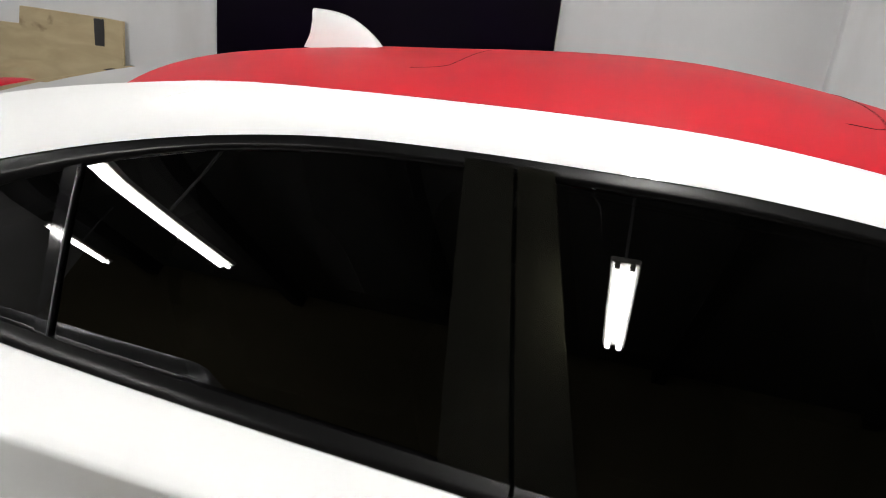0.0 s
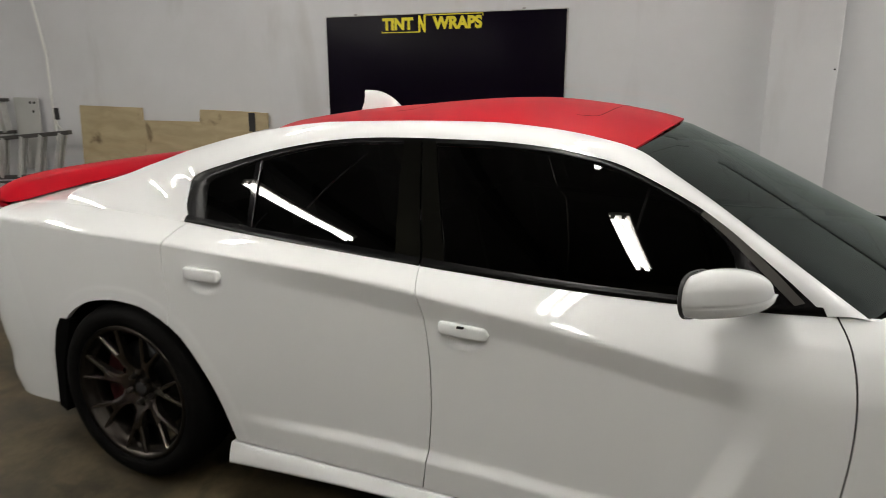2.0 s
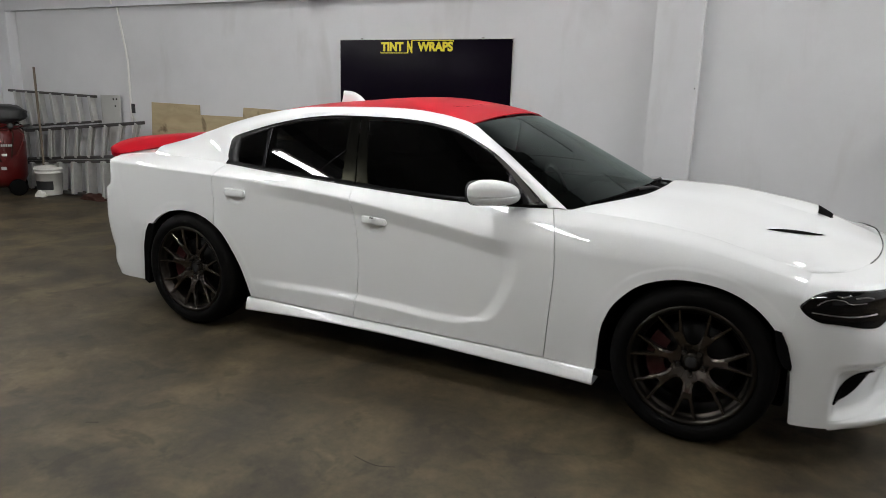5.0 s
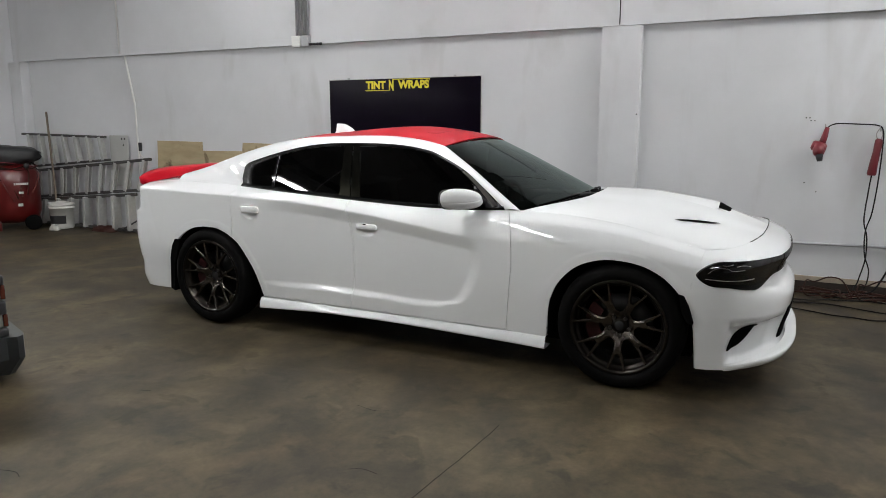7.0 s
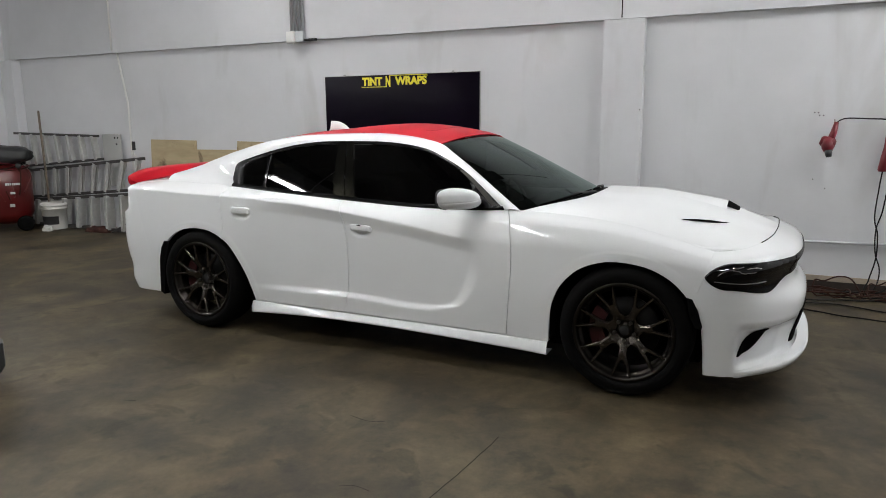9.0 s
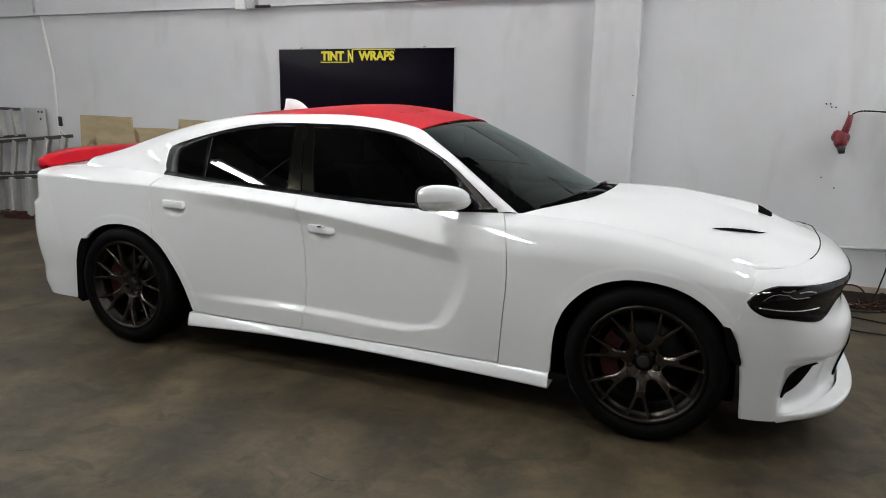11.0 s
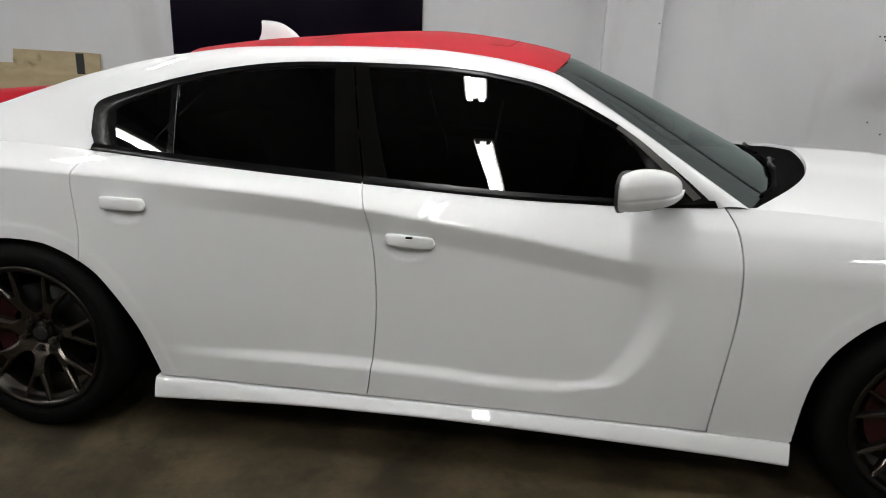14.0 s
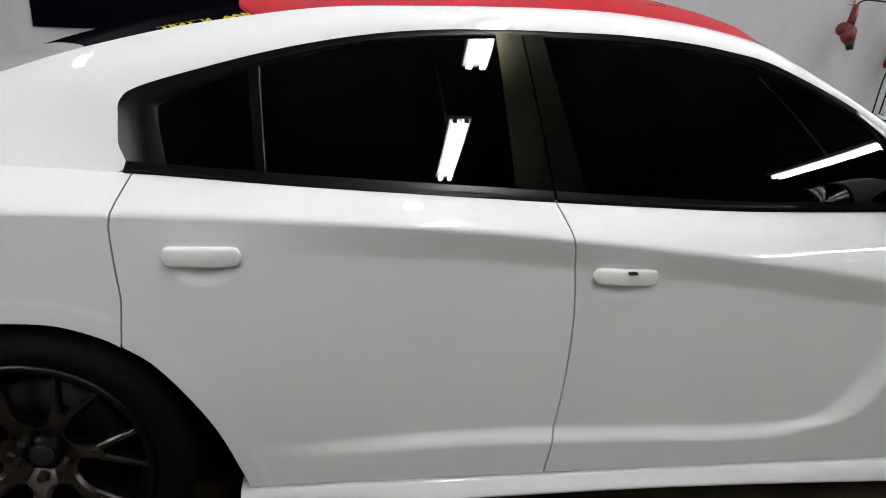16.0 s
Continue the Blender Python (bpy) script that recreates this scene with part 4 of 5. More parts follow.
        for xb, xt, zt in ((-1.049, -1.065, 1.255),):
            part("divider_edge", tube([cp(xb + (xt - xb) * k / 6, side_glass(xb + (xt - xb) * k / 6, belt(xb) + .02 + (zt - belt(xb) - .02) * k / 6) + .0035, belt(xb) + .02 + (zt - belt(xb) - .02) * k / 6, side) for k in range(7)], .0014, 6), EDGE, skin, "thin bright edge of the divider")
        ribbon("belt_moulding", line(-1.358, -.368, belt, 30), line(-1.354, -.368, lambda x: belt(x) + .024, 30), lambda p: flank(p[0], p[1]) + .004, lambda p: side_glass(*p) + .008, side, skin, TRIM, 40, 3, .004, "satin black strip")
        pane("pillar_cover", [(-.460, belt(-.46) + .015), (-.369, belt(-.37) + .015)], [(-.505, 1.349), (-.441, 1.349)], [(-.460, belt(-.46) + .015), (-.505, 1.349)], [(-.369, belt(-.37) + .015), (-.441, 1.349)], side, skin, .005, PILLAR, 4, 12, "satin black pillar cover")
    return skin


# front fascia: height levels, each from the wing's edge to the middle
LEVELS = [(XN, ZN, 2.25, .858), (1.952, .768, 2.362, .800), (1.942, .735, 2.390, .745), (1.927, .68, 2.362, .68), (1.905, .61, 2.370, .60), (1.872, .53, 2.425, .52), (1.93, .41, 2.415, .40), (1.948, .25, 2.380, .27), (1.953, .17, 2.390, .205), (1.955, .14, 2.400, .175)]
LSP = [np.array(p) for p in spline(LEVELS, 10)]


def fascia(phi, v):
    """A place on the front fascia: phi from the wing (0) to the middle (pi / 2), v level by level."""
    i = min(max(v, 0) * 10, len(LSP) - 1.001)
    a = LSP[int(i)] * (1 - i % 1) + LSP[int(i) + 1] * (i % 1)
    n = 2.0 / 2.7
    sx, cx = math.sin(phi) ** n, max(math.cos(phi), 0.0) ** n
    xl, zl, xc, zc = a
    x = xl + (xc - xl) * sx
    w = (flank(xl, zl) - .09 * (x - xl)) * cx
    m = math.sin(phi) ** 1.4
    z = zl + (zc - zl) * m
    # hollow under the air slot
    s = .058 * step(phi, .20, .42) * (1 - step(phi, .95, 1.25)) * step(v, 5.85, 6.2) * (1 - step(v, 7.5, 8.2))
    x, w = x - .72 * s, w - .6 * s
    return np.array([x, w, z])


def fascia_patch(name, phis, v0, v1, proud, mat, parent, side, k=8, label="", depth=.012):
    """A piece that lies on the fascia between the levels v0(phi) and v1(phi)."""
    grid = []
    for ph in phis:
        col = []
        for j in range(k + 1):
            v = v1(ph) + (v0(ph) - v1(ph)) * j / k
            p = fascia(ph, v)
            d1 = fascia(min(ph + .02, math.pi / 2), v) - fascia(max(ph - .02, 0.0), v)
            d2 = fascia(ph, v + .05) - fascia(ph, v - .05)
            nn = np.cross(d1, d2)
            nn = nn / (np.linalg.norm(nn) + 1e-9)
            if nn[0] + nn[1] < 0:
                nn = -nn
            p = p + nn * proud
            col.append(cp(p[0], p[1], p[2], side))
        grid.append(col)
    if side < 0:
        grid = grid[::-1]
    return part(name, sheet(grid, (-.7, side * .7, 0), depth), mat, parent, label)


def wheel(name, x, side, z, spin):
    hub = bpy.data.objects.new(name, None)
    scene.collection.objects.link(hub)
    hub.parent = CAR
    hub.location = (x, -side * .925, z)
    hub.rotation_euler = (0, 0, 0 if side > 0 else math.pi)
    # the outer face looks to -y, the wheel's middle lies at y = 0.11
    tyre = [(.270, .235), (.315, .242), (.345, .234), (.363, .215), (.369, .185), (.3705, .12), (.369, .050), (.361, .018), (.345, -.002), (.318, -.010), (.297, -.006), (.286, .004), (.272, .012)]
    part("tyre", lathe(tyre, 72), RUBBER, hub, "black low-profile tyre")
    rim = [(.270, .235), (.260, .22), (.243, .19), (.236, .10), (.238, .050), (.243, .040), (.252, .037), (.257, .022), (.262, .008), (.271, .000), (.282, .002), (.285, .010)]
    part("rim", lathe(rim, 72), SHADEGUN, hub, "gunmetal rim with shade in its colour")
    for i in range(7):
        a0 = radians(spin) + 2 * math.pi * i / 7
        bm = bmesh.new()
        c, sn = math.cos(a0), math.sin(a0)

        def beam(stations):
            rings = []
            for r, off0, hw, face, deep in stations:
                ring = []
                for (q, d) in ((-hw, face + deep), (-hw, face + .006 * step(r, .074, .10)), (-hw * .5, face), (hw * .5, face), (hw, face + .006 * step(r, .074, .10)), (hw, face + deep)):
                    off = off0 + q
                    ring.append(bm.verts.new((r * c - off * sn, d, r * sn + off * c)))
                rings.append(ring)
            for ra, rb in zip(rings, rings[1:]):
                for j in range(6):
                    bm.faces.new((ra[j], ra[(j + 1) % 6], rb[(j + 1) % 6], rb[j]))
            bm.faces.new(rings[0])
            bm.faces.new(rings[-1])

        def face(r):
            t = (r - .05) / .213
            return .008 + .027 * (1 - t) + .032 * max(0.0, 1 - (r - .05) / .085) ** 1.4

        # a waisted stem that swells into the hub and forks into two slim arms
        stem = [(.046, .022), (.064, .0305), (.076, .0360), (.081, .0345), (.085, .0295), (.090, .0257), (.099, .0218), (.108, .0203), (.120, .0206), (.135, .0218), (.150, .0234), (.162, .0246)]
        beam([(r, 0.0, hw, face(r), .036) for r, hw in stem])
        for s in (-1, 1):
            arm = []
            for k in range(10):
                t = k / 9
                r = .150 + .114 * t
                arm.append((r, s * (.0125 + .040 * t ** .95), .0108 - .0040 * t, face(r) + .0005, .034 - .012 * t))
            beam(arm)
        bmesh.ops.recalc_face_normals(bm, faces=bm.faces)
        part("spoke", bm, GUN, hub, "", False)
    part("hub", lathe([(.0, .060), (.033, .060), (.037, .063), (.045, .066), (.047, .090)], 40), SHADEGUN, hub)
    part("centre_cap", lathe([(.0, .054), (.024, .055), (.028, .057), (.030, .062)], 28), BLACKPL, hub, "black centre cap")
    for i in range(5):
        a = radians(spin) + 2 * math.pi * i / 5
        bm = bmesh.new()
        bmesh.ops.create_cone(bm, cap_ends=True, segments=6, radius1=.0125, radius2=.010, depth=.024)
        bmesh.ops.transform(bm, matrix=Matrix.Translation((.0565 * math.cos(a), .050, .0565 * math.sin(a))) @ Matrix.Rotation(math.pi / 2, 4, "X"), verts=bm.verts)
        part("lug_nut", bm, plain_lug, hub, "", False)
    part("brake_disc", lathe([(.07, .105), (.185, .105), (.187, .115), (.185, .13), (.07, .13)], 48), plain_disc, hub, "dark steel brake disc")
    bm = bmesh.new()
    rings = []
    back = math.pi if side > 0 else 0.0
    for k in range(13):
        a = back + radians(-38 + 76 * k / 12)
        ring = []
        for (r, y) in ((.125, .080), (.205, .080), (.205, .150), (.125, .150)):
            ring.append(bm.verts.new((r * math.cos(a), y, r * math.sin(a))))
        rings.append(ring)
    for ra, rb in zip(rings, rings[1:]):
        for j in range(4):
            bm.faces.new((ra[j], ra[(j + 1) % 4], rb[(j + 1) % 4], rb[j]))
    bm.faces.new(rings[0])
    bm.faces.new(rings[-1])
    bmesh.ops.recalc_face_normals(bm, faces=bm.faces)
    part("brake_caliper", bm, CALIPER, hub, "dark red brake caliper", False)
    return hub


plain_lug = plain("dark_lug_steel", (0.10, 0.095, 0.09), 0.35, metal=0.9)
plain_disc = plain("worn_brake_steel", (0.015, 0.015, 0.015), 0.5, metal=0.8, grain=0.3)


def build_flank(side):
    # wing, doors and quarter
    seam = [(1.872, .53), (1.927, .68), (XN, ZN)]
    fb = [(GAP_F[0][0] + .0024, .215)] + [tuple(p) for p in ARCH_F]
    side_panel("front_wing", fb, line(.802, 1.957, Z4, 30), shift([(GAP_F[0][0], .215)] + GAP_F[1:], .0024), seam, side, CAR, 76, 60)
    door("front_door", side, True)
    door("rear_door", side, False)
    quarter_low = [tuple(p) for p in ARCH_R[SPLIT:]]
    rear_edge = [(-2.0, .19), (-2.10, .45), (-2.20, .75), (-2.28, 1.0225)]
    b = resample(quarter_low, 60)[::-1]
    t = resample(line(-2.28, -1.344, Z4, 36), 60)
    l = resample(rear_edge, 60)
    r = resample(shift(GAP_R, -.002), 60)
    grid = [[cp(p[0], flank(p[0], p[1]), p[1], side) for p in col] for col in coons(b, t, l, r)]
    part("quarter_panel", sheet(grid if side > 0 else grid[::-1], (0, side, 0), .022), WHITE, CAR)
    # cant rail, screen pillar and rear pillar in one pressing
    inner, outer = [], []
    for xi, zi, xo, zo, wo in RAIL:
        if zi == 0:
            inner.append((xi, W4(xi), Z4(xi)))
        else:
            inner.append((xi, side_glass(xi, zi) + .002 if zi > 1.05 else max(side_glass(xi, zi), W4(xi)), zi))
        outer.append((xo, wo, zo))
    A, B = spline(inner, 5), spline(outer, 5)
    grid = []
    for p, q in zip(A, B):
        col = []
        for j in range(7):
            v = j / 6
            m = (1 - v) * p + v * q
            lift = 4 * v * (1 - v)
            col.append(cp(m[0], m[1] + .009 * lift, m[2] + .007 * lift, side))
        grid.append(col[::-1] if side > 0 else col)
    even = np.array([[tuple(v) for v in col] for col in grid])
    for _ in range(40):
        mid = even[:, 1:-1]
        mid[1:-1] = .5 * mid[1:-1] + .25 * (mid[:-2] + mid[2:])
        across = even.copy()
        even[:, 1:-1] = .8 * across[:, 1:-1] + .1 * (across[:, :-2] + across[:, 2:])
        lift = np.array([0, -side * .009, .007]) * .2 * (1 - .8)
        even[:, 1:-1] += lift
    grid = [[Vector(v) for v in col] for col in even]
    part("roof_rail", sheet(grid, (0, side, -.3), .015), WHITE, CAR)
    # black surround of the side windows
    grid = []
    for p, q in zip(WIN_IN, WIN_OUT):
        col = []
        for j in range(5):
            v = j / 4
            m = (1 - v) * np.array(p) + v * np.array(q)
            col.append(cp(m[0], side_glass(m[0], m[1]) + .004 * math.sin(math.pi * v) + (.0 if v > .2 else -.004), m[1], side))
        grid.append(col if side > 0 else col[::-1])
    part("window_surround", sheet(grid, (0, side, 0), .012), TRIM, CAR, "satin black window surround")
    # side skirt
    grid = []
    for x in np.linspace(-1.135, 1.087, 60):
        zb = smooth_table([-1.14, -.45, -.1, .27, 1.09], [.132, .161, .163, .157, .138])(x)
        zt = .214
        wf = flank(x, .215)
        col = [(wf - .05, zt), (wf + .002, zt - .001), (wf + .006, zt - .004), (wf + .016, zt - .03), (wf + .024, zb + .016), (wf + .025, zb + .009), (wf + .021, zb + .003), (wf + .012, zb), (wf - .10, zb + .004)]
        grid.append([cp(x, w, z, side) for w, z in col])
    bm = sheet(grid if side < 0 else grid[::-1])
    bmesh.ops.holes_fill(bm, edges=[e for e in bm.edges if e.is_boundary], sides=12)
    part("side_skirt", bm, WHITE, CAR)
    # front fascia half
    grid = []
    for i in range(45):
        ph = math.pi / 2 * i / 44
        grid.append([fascia(ph, 9 - 9 * j / 54) for j in range(55)])
    grid = [[cp(p[0], p[1], p[2], side) for p in col] for col in grid]
    skin = part("front_bumper", sheet(grid if side > 0 else grid[::-1], (-.5, side * .5, 0), .02), WHITE, CAR)
    # headlight with bezel, lens and light guides
    def blunt(ph, start, run):
        t = min(max((math.sin(ph) ** .74 - start) / run, 0.0), 1.0)
        return (1 - (1 - t) ** 1.6) ** .72

    top = lambda ph: 3.0 - 1.42 * blunt(ph, .008, .26) + .10 * step(ph, .7, 1.06)
    low = lambda ph: 3.0 + .90 * blunt(ph, .008, .26) + .25 * step(ph, .2, .6) - .85 * step(ph, .62, 1.0)
    phs = [.0018 + 1.08 * (i / 40) ** 2.4 for i in range(41)]
    lamp = fascia_patch("headlight", phs, top, low, .004, TRIM, CAR, side, 10, "black headlight surround")
    ltop = lambda ph: 3.0 - 1.32 * blunt(ph, .018, .26)
    llow = lambda ph: 3.0 + .70 * blunt(ph, .018, .26) - .35 * step(ph, .55, .86)
    lphs = [.0045 + .86 * (i / 40) ** 2.4 for i in range(41)]
    fascia_patch("lens", lphs, ltop, llow, .009, GLOSSBLACK, lamp, side, 8, "smoked dark headlight lens")

    def guide(pts, r, mat):
        bm = bmesh.new()
        line3 = []
        for ph, v in pts:
            p = fascia(ph, v)
            line3.append(cp(p[0] + .0075, p[1] + .0075, p[2] + .002, side))
        add_tube(bm, line3, r, 6)
        bmesh.ops.recalc_face_normals(bm, faces=bm.faces)
        part("light_guide", bm, mat, lamp, "pale curved light guide in the lens")

    guide([(.15 + .10 * i / 8, 2.02 + .10 * math.sin(i * .5)) for i in range(9)], .0042, CHROME)
    guide([(.30 + .16 * i / 8, 2.18 - .10 * math.sin(i * .4)) for i in range(9)], .0026, STEEL)
    guide([(.06, 2.85), (.075, 2.62), (.10, 2.42), (.14, 2.30), (.22, 2.36), (.26, 2.55), (.30, 2.60), (.42, 2.52)], .0016, STEEL)
    guide([(.05 + .55 * i / 16, 3.33 + .10 * math.sin(i / 16 * math.pi)) for i in range(17)], .0024, STEEL)
    # grille and lower openings
    fascia_patch("grille", [1.075 + (math.pi / 2 - 1.075) * i / 12 for i in range(13)], lambda ph: 1.66, lambda ph: 3.30, .006, TRIM, CAR, side, 10, "black mesh grille")
    fascia_patch("lower_grille", [1.17 + (math.pi / 2 - 1.17) * i / 12 for i in range(13)], lambda ph: 5.7, lambda ph: 7.2, .006, LINER, CAR, side, 8, "black lower grille")
    fascia_patch("air_slot", [.28 + .40 * i / 18 for i in range(19)], lambda ph: 7.0 - .95 * ((ph - .28) / .40) ** .8 - .20 * math.sin(math.pi * (ph - .28) / .40), lambda ph: 7.0 - .95 * ((ph - .28) / .40) ** .8 + .36 * math.sin(math.pi * (ph - .28) / .40) ** .8 + .01, .010, LINER, CAR, side, 4, "black bumper air slot")
    # splitter lip
    grid = []
    for i in range(31):
        ph = .22 + (math.pi / 2 - .22) * i / 30
        p = fascia(ph, 8.6)
        out = np.array([.75, .65 * math.cos(ph), 0])
        g = step(ph, .20, .75)
        rise = (.05 - .02 * step(ph, .8, 1.5)) * g
        lip = ((0, .026 + rise * .55), (.030, .018 + rise * .62), (.070, .016 + rise * .85), (.082, .012 + rise * .85), (.083, .004 + rise * .82), (.074, -.010 + rise * .62), (-.02, -.016 + rise * .3))
        grid.append([cp(*(p + out * d * g + np.array([0, 0, h])), side) for d, h in lip])
    part("splitter", sheet(grid if side < 0 else grid[::-1]), WHITE, skin)
    # black flaps where the bumpers end at the arches
    for flap in ([(1.848, .565), (1.875, .558), (1.905, .50), (1.932, .41), (1.928, .395), (1.895, .41), (1.865, .47)], [(-1.895, .60), (-1.95, .60), (-1.985, .545), (-2.01, .45), (-2.025, .20), (-1.985, .18), (-1.965, .40)]):
        bm = bmesh.new()
        w = max(flank(p[0], p[1]) for p in flap)
        vs = [bm.verts.new(cp(p[0], w + .004, p[1], side)) for p in flap]
        vb = [bm.verts.new(cp(p[0], w - .09, p[1], side)) for p in flap]
        bm.faces.new(vs)
        bm.faces.new(vb[::-1])
        for i in range(len(vs)):
            j = (i + 1) % len(vs)
            bm.faces.new((vs[i], vs[j], vb[j], vb[i]))
        bmesh.ops.recalc_face_normals(bm, faces=bm.faces)
        part("mud_flap", bm, LINER, CAR, "black plastic flap", False)
    # wheel wells
    for arch in (ARCH_F, ARCH_R):
        grid = []
        for p in arch:
            w = flank(p[0], p[1])
            grid.append([cp(p[0], w - .002, p[1], side), cp(p[0], w - .03, p[1] + .012, side), cp(p[0], w - .45, p[1] + .02, side)])
        part("wheel_well", sheet(grid), LINER, CAR, "black wheel well liner")


def build_top():
    # roof
    corner = (.234, .574, 1.3425)
    front = [corner] + [(r[2], r[4], r[3]) for r in RAIL[6:14]]
    edge = resample(spline(front, 5), 48)
    grid = []
    for x, w, z in edge:
        f = (x + 1.46) / 1.715
        bow = .070 * step(x, -.25, .26) - .10 * (1 - step(x, -1.1, -.7))
        crown = .010 + .050 * step(x, -1.3, -.15) - .012 * step(x, -.2, .25)
        grid.append([Vector((x + bow * (1 - abs(q) ** 2.2), q * (w - .004), z + .004 * (1 - q * q) + crown * (1 - abs(q) ** 2.2))) for q in np.linspace(-1, 1, 33)])
    part("roof", sheet(grid, (0, 0, -1), .006), RED, CAR, "satin red wrapped roof")
    # seam of the sliding roof panel
    def roof_at(x, q):
        """The place on the roof at the edge's x, at q from -1 to 1 across."""
        w, z = (float(np.interp(x, edge[::-1, 0], edge[::-1, k])) for k in (1, 2))
        bow = .070 * step(x, -.25, .26) - .10 * (1 - step(x, -1.1, -.7))
        crown = .010 + .050 * step(x, -1.3, -.15) - .012 * step(x, -.2, .25)
        return Vector((x + bow * (1 - abs(q) ** 2.2), q * (w - .004), z + .004 * (1 - q * q) + crown * (1 - abs(q) ** 2.2)))

    for xs, r in ((.045, .0018), (-.62, .0012)):
        bm = bmesh.new()
        loop = spline([(xs - .06, -.66), (xs - .015, -.62), (xs, -.5), (xs, 0), (xs, .5), (xs - .015, .62), (xs - .06, .66)], 5)
        add_tube(bm, [roof_at(p[0], p[1]) - Vector((0, 0, r * .45)) for p in loop], r, 5)
        part("sunroof_seam", bm, SEAM, CAR, "thin dark sunroof seam")
    # windscreen
    top = [corner] + [(r[2], r[4], r[3]) for r in RAIL[:6]][::-1]
    edge2 = resample(spline(top, 6), 24)
    grid = []
    for i, (x, w, z) in enumerate(edge2):
        f = i / 24
        bow, crown = .070 + .140 * f, .042 + .016 * f
        grid.append([Vector((x + bow * (1 - abs(q) ** 2.2), q * (w - .008), z - .003 + crown * (1 - abs(q) ** 2.2))) for q in np.linspace(-1, 1, 29)])
    part("windscreen", sheet(grid, (-.6, 0, -.6), .006), SCREENGLASS, CAR, "tinted windscreen")
    last = [v for v in grid[-1]]
    # cowl and wipers
    XR = lambda w: .882 + .345 * (1 - (min(w, .81) / .81) ** 2.3)
    cg = []
    for p in last:
        w = abs(p.y)
        e = Vector((XR(min(w, .80)), p.y, top_z(XR(min(w, .80)), min(w, .80)) - .012))
        cg.append([p + Vector((.004, 0, -.004)), p * .5 + e * .5 + Vector((0, 0, -.022)), e])
    part("cowl", sheet(cg), LINER, CAR, "black plastic cowl")
    for y0, y1 in ((-.66, -.04), (.02, .26)):
        blade = []
        for i in range(11):
            y = y0 + (y1 - y0) * i / 10
            k = int(round((y / .803 + 1) / 2 * 28))
            base = grid[-1][k]
            blade.append((base.x + .012, y, base.z + .008))
        arm = part("wiper", tube(blade, .0075, 6), LINER, CAR, "black wiper blade")
        mid, piv = Vector(blade[5]), Vector((blade[10][0] + .060, y1 + .02, blade[10][2] - .026))
        part("wiper_arm", tube([piv, piv + Vector((-.03, -.05, .016)), mid + Vector((.012, .10, .008)), mid + Vector((0, 0, .010))], [.016, .012, .009, .006], 6), BLACKPL, arm, "black wiper arm")
    # bonnet
    wl = WN

    def XG(w):
        return 1.957 + .293 * (1 - min(w / wl, 1.0) ** 2.7) ** (1 / 2.7)

    hg = []
    for i in range(57):
        t = i / 56
        xe = .886 + (1.957 - .886) * t
        we = W4(xe)
        row = []
        for q in np.linspace(-1, 1, 49):
            w = abs(q) * we
            wr, wf = abs(q) * .805, abs(q) * wl
            x = XR(wr) + (XG(wf) - .003 - XR(wr)) * t
            row.append(Vector((x, q * (we - .0005) * (1 - .09 * max(0.0, x - XN) / WN), top_z(x, abs(q) * we if x <= XN else min(w, WN) * (1 - .09 * (x - XN) / WN)))))
        hg.append(row[::-1])
    hood = part("bonnet", sheet(hg, (-.2, 0, -1), .014), WHITE, CAR)
    seam = [(XG(abs(q) * wl) - .001, q * (wl - .09 * (XG(abs(q) * wl) - XN)), 0) for q in np.linspace(-.80, .80, 61)]
    bm = bmesh.new()
    add_tube(bm, [(x, y, top_z(x, abs(y)) + .0005) for x, y, z in seam], .0028, 5, False)
    part("bonnet_seam", bm, SEAM, hood, "dark bonnet shut line")
    # louvres and central scoop of the bonnet
    for s in (-1, 1):
        bm = bmesh.new()
        lo, hi = [], []
        for i in range(15):
            u = i / 14
            x, y = 1.75 + .25 * u, s * (.55 - .17 * u)
            h = .040 * math.sin(math.pi * u) ** .7 + .0008
            lo.append(bm.verts.new((x, y - h * .5, top_z(x, abs(y - h * .5)) + .003)))
            hi.append(bm.verts.new((x, y + h * .5, top_z(x, abs(y + h * .5)) + .003)))
        for i in range(14):
            bm.faces.new((lo[i], lo[i + 1], hi[i + 1], hi[i]))
        bmesh.ops.recalc_face_normals(bm, faces=bm.faces)
        part("bonnet_louvre", bm, LINER, hood, "black bonnet louvre")
    grid = []
    for x, lift in ((1.66, .0), (1.74, .0015), (1.82, .005), (1.89, .010), (1.945, .014), (1.958, .014)):
        grid.append([Vector((x, y, top_z(x, abs(y)) + lift * (1 - abs(y / .15) ** 2.5) + .0004)) for y in np.linspace(-.15, .15, 17)])
    part("scoop", sheet(grid[::-1], (0, 0, -1), .004), WHITE, hood, "raised white bonnet scoop")
    bm = sheet([[Vector((1.957 + .07 * (1 - v), y * (.74 + .26 * v), top_z(1.957 + .07 * (1 - v), abs(y)) + .003 + .0125 * (1 - abs(y / .15) ** 2.5) * v)) for v in (0, .3, .6, 1)] for y in np.linspace(-.125, .125, 15)])
    part("scoop_mouth", bm, LINER, hood, "black scoop mouth")
    # rear window, boot lid, tail
    rear = [(r[2], r[4], r[3]) for r in RAIL[13:]]
    edge3 = resample(spline(rear, 5), 20)
    grid = []
    for i, (x, w, z) in enumerate(edge3):
        f = i / 20
        bow = -.10 - .04 * f
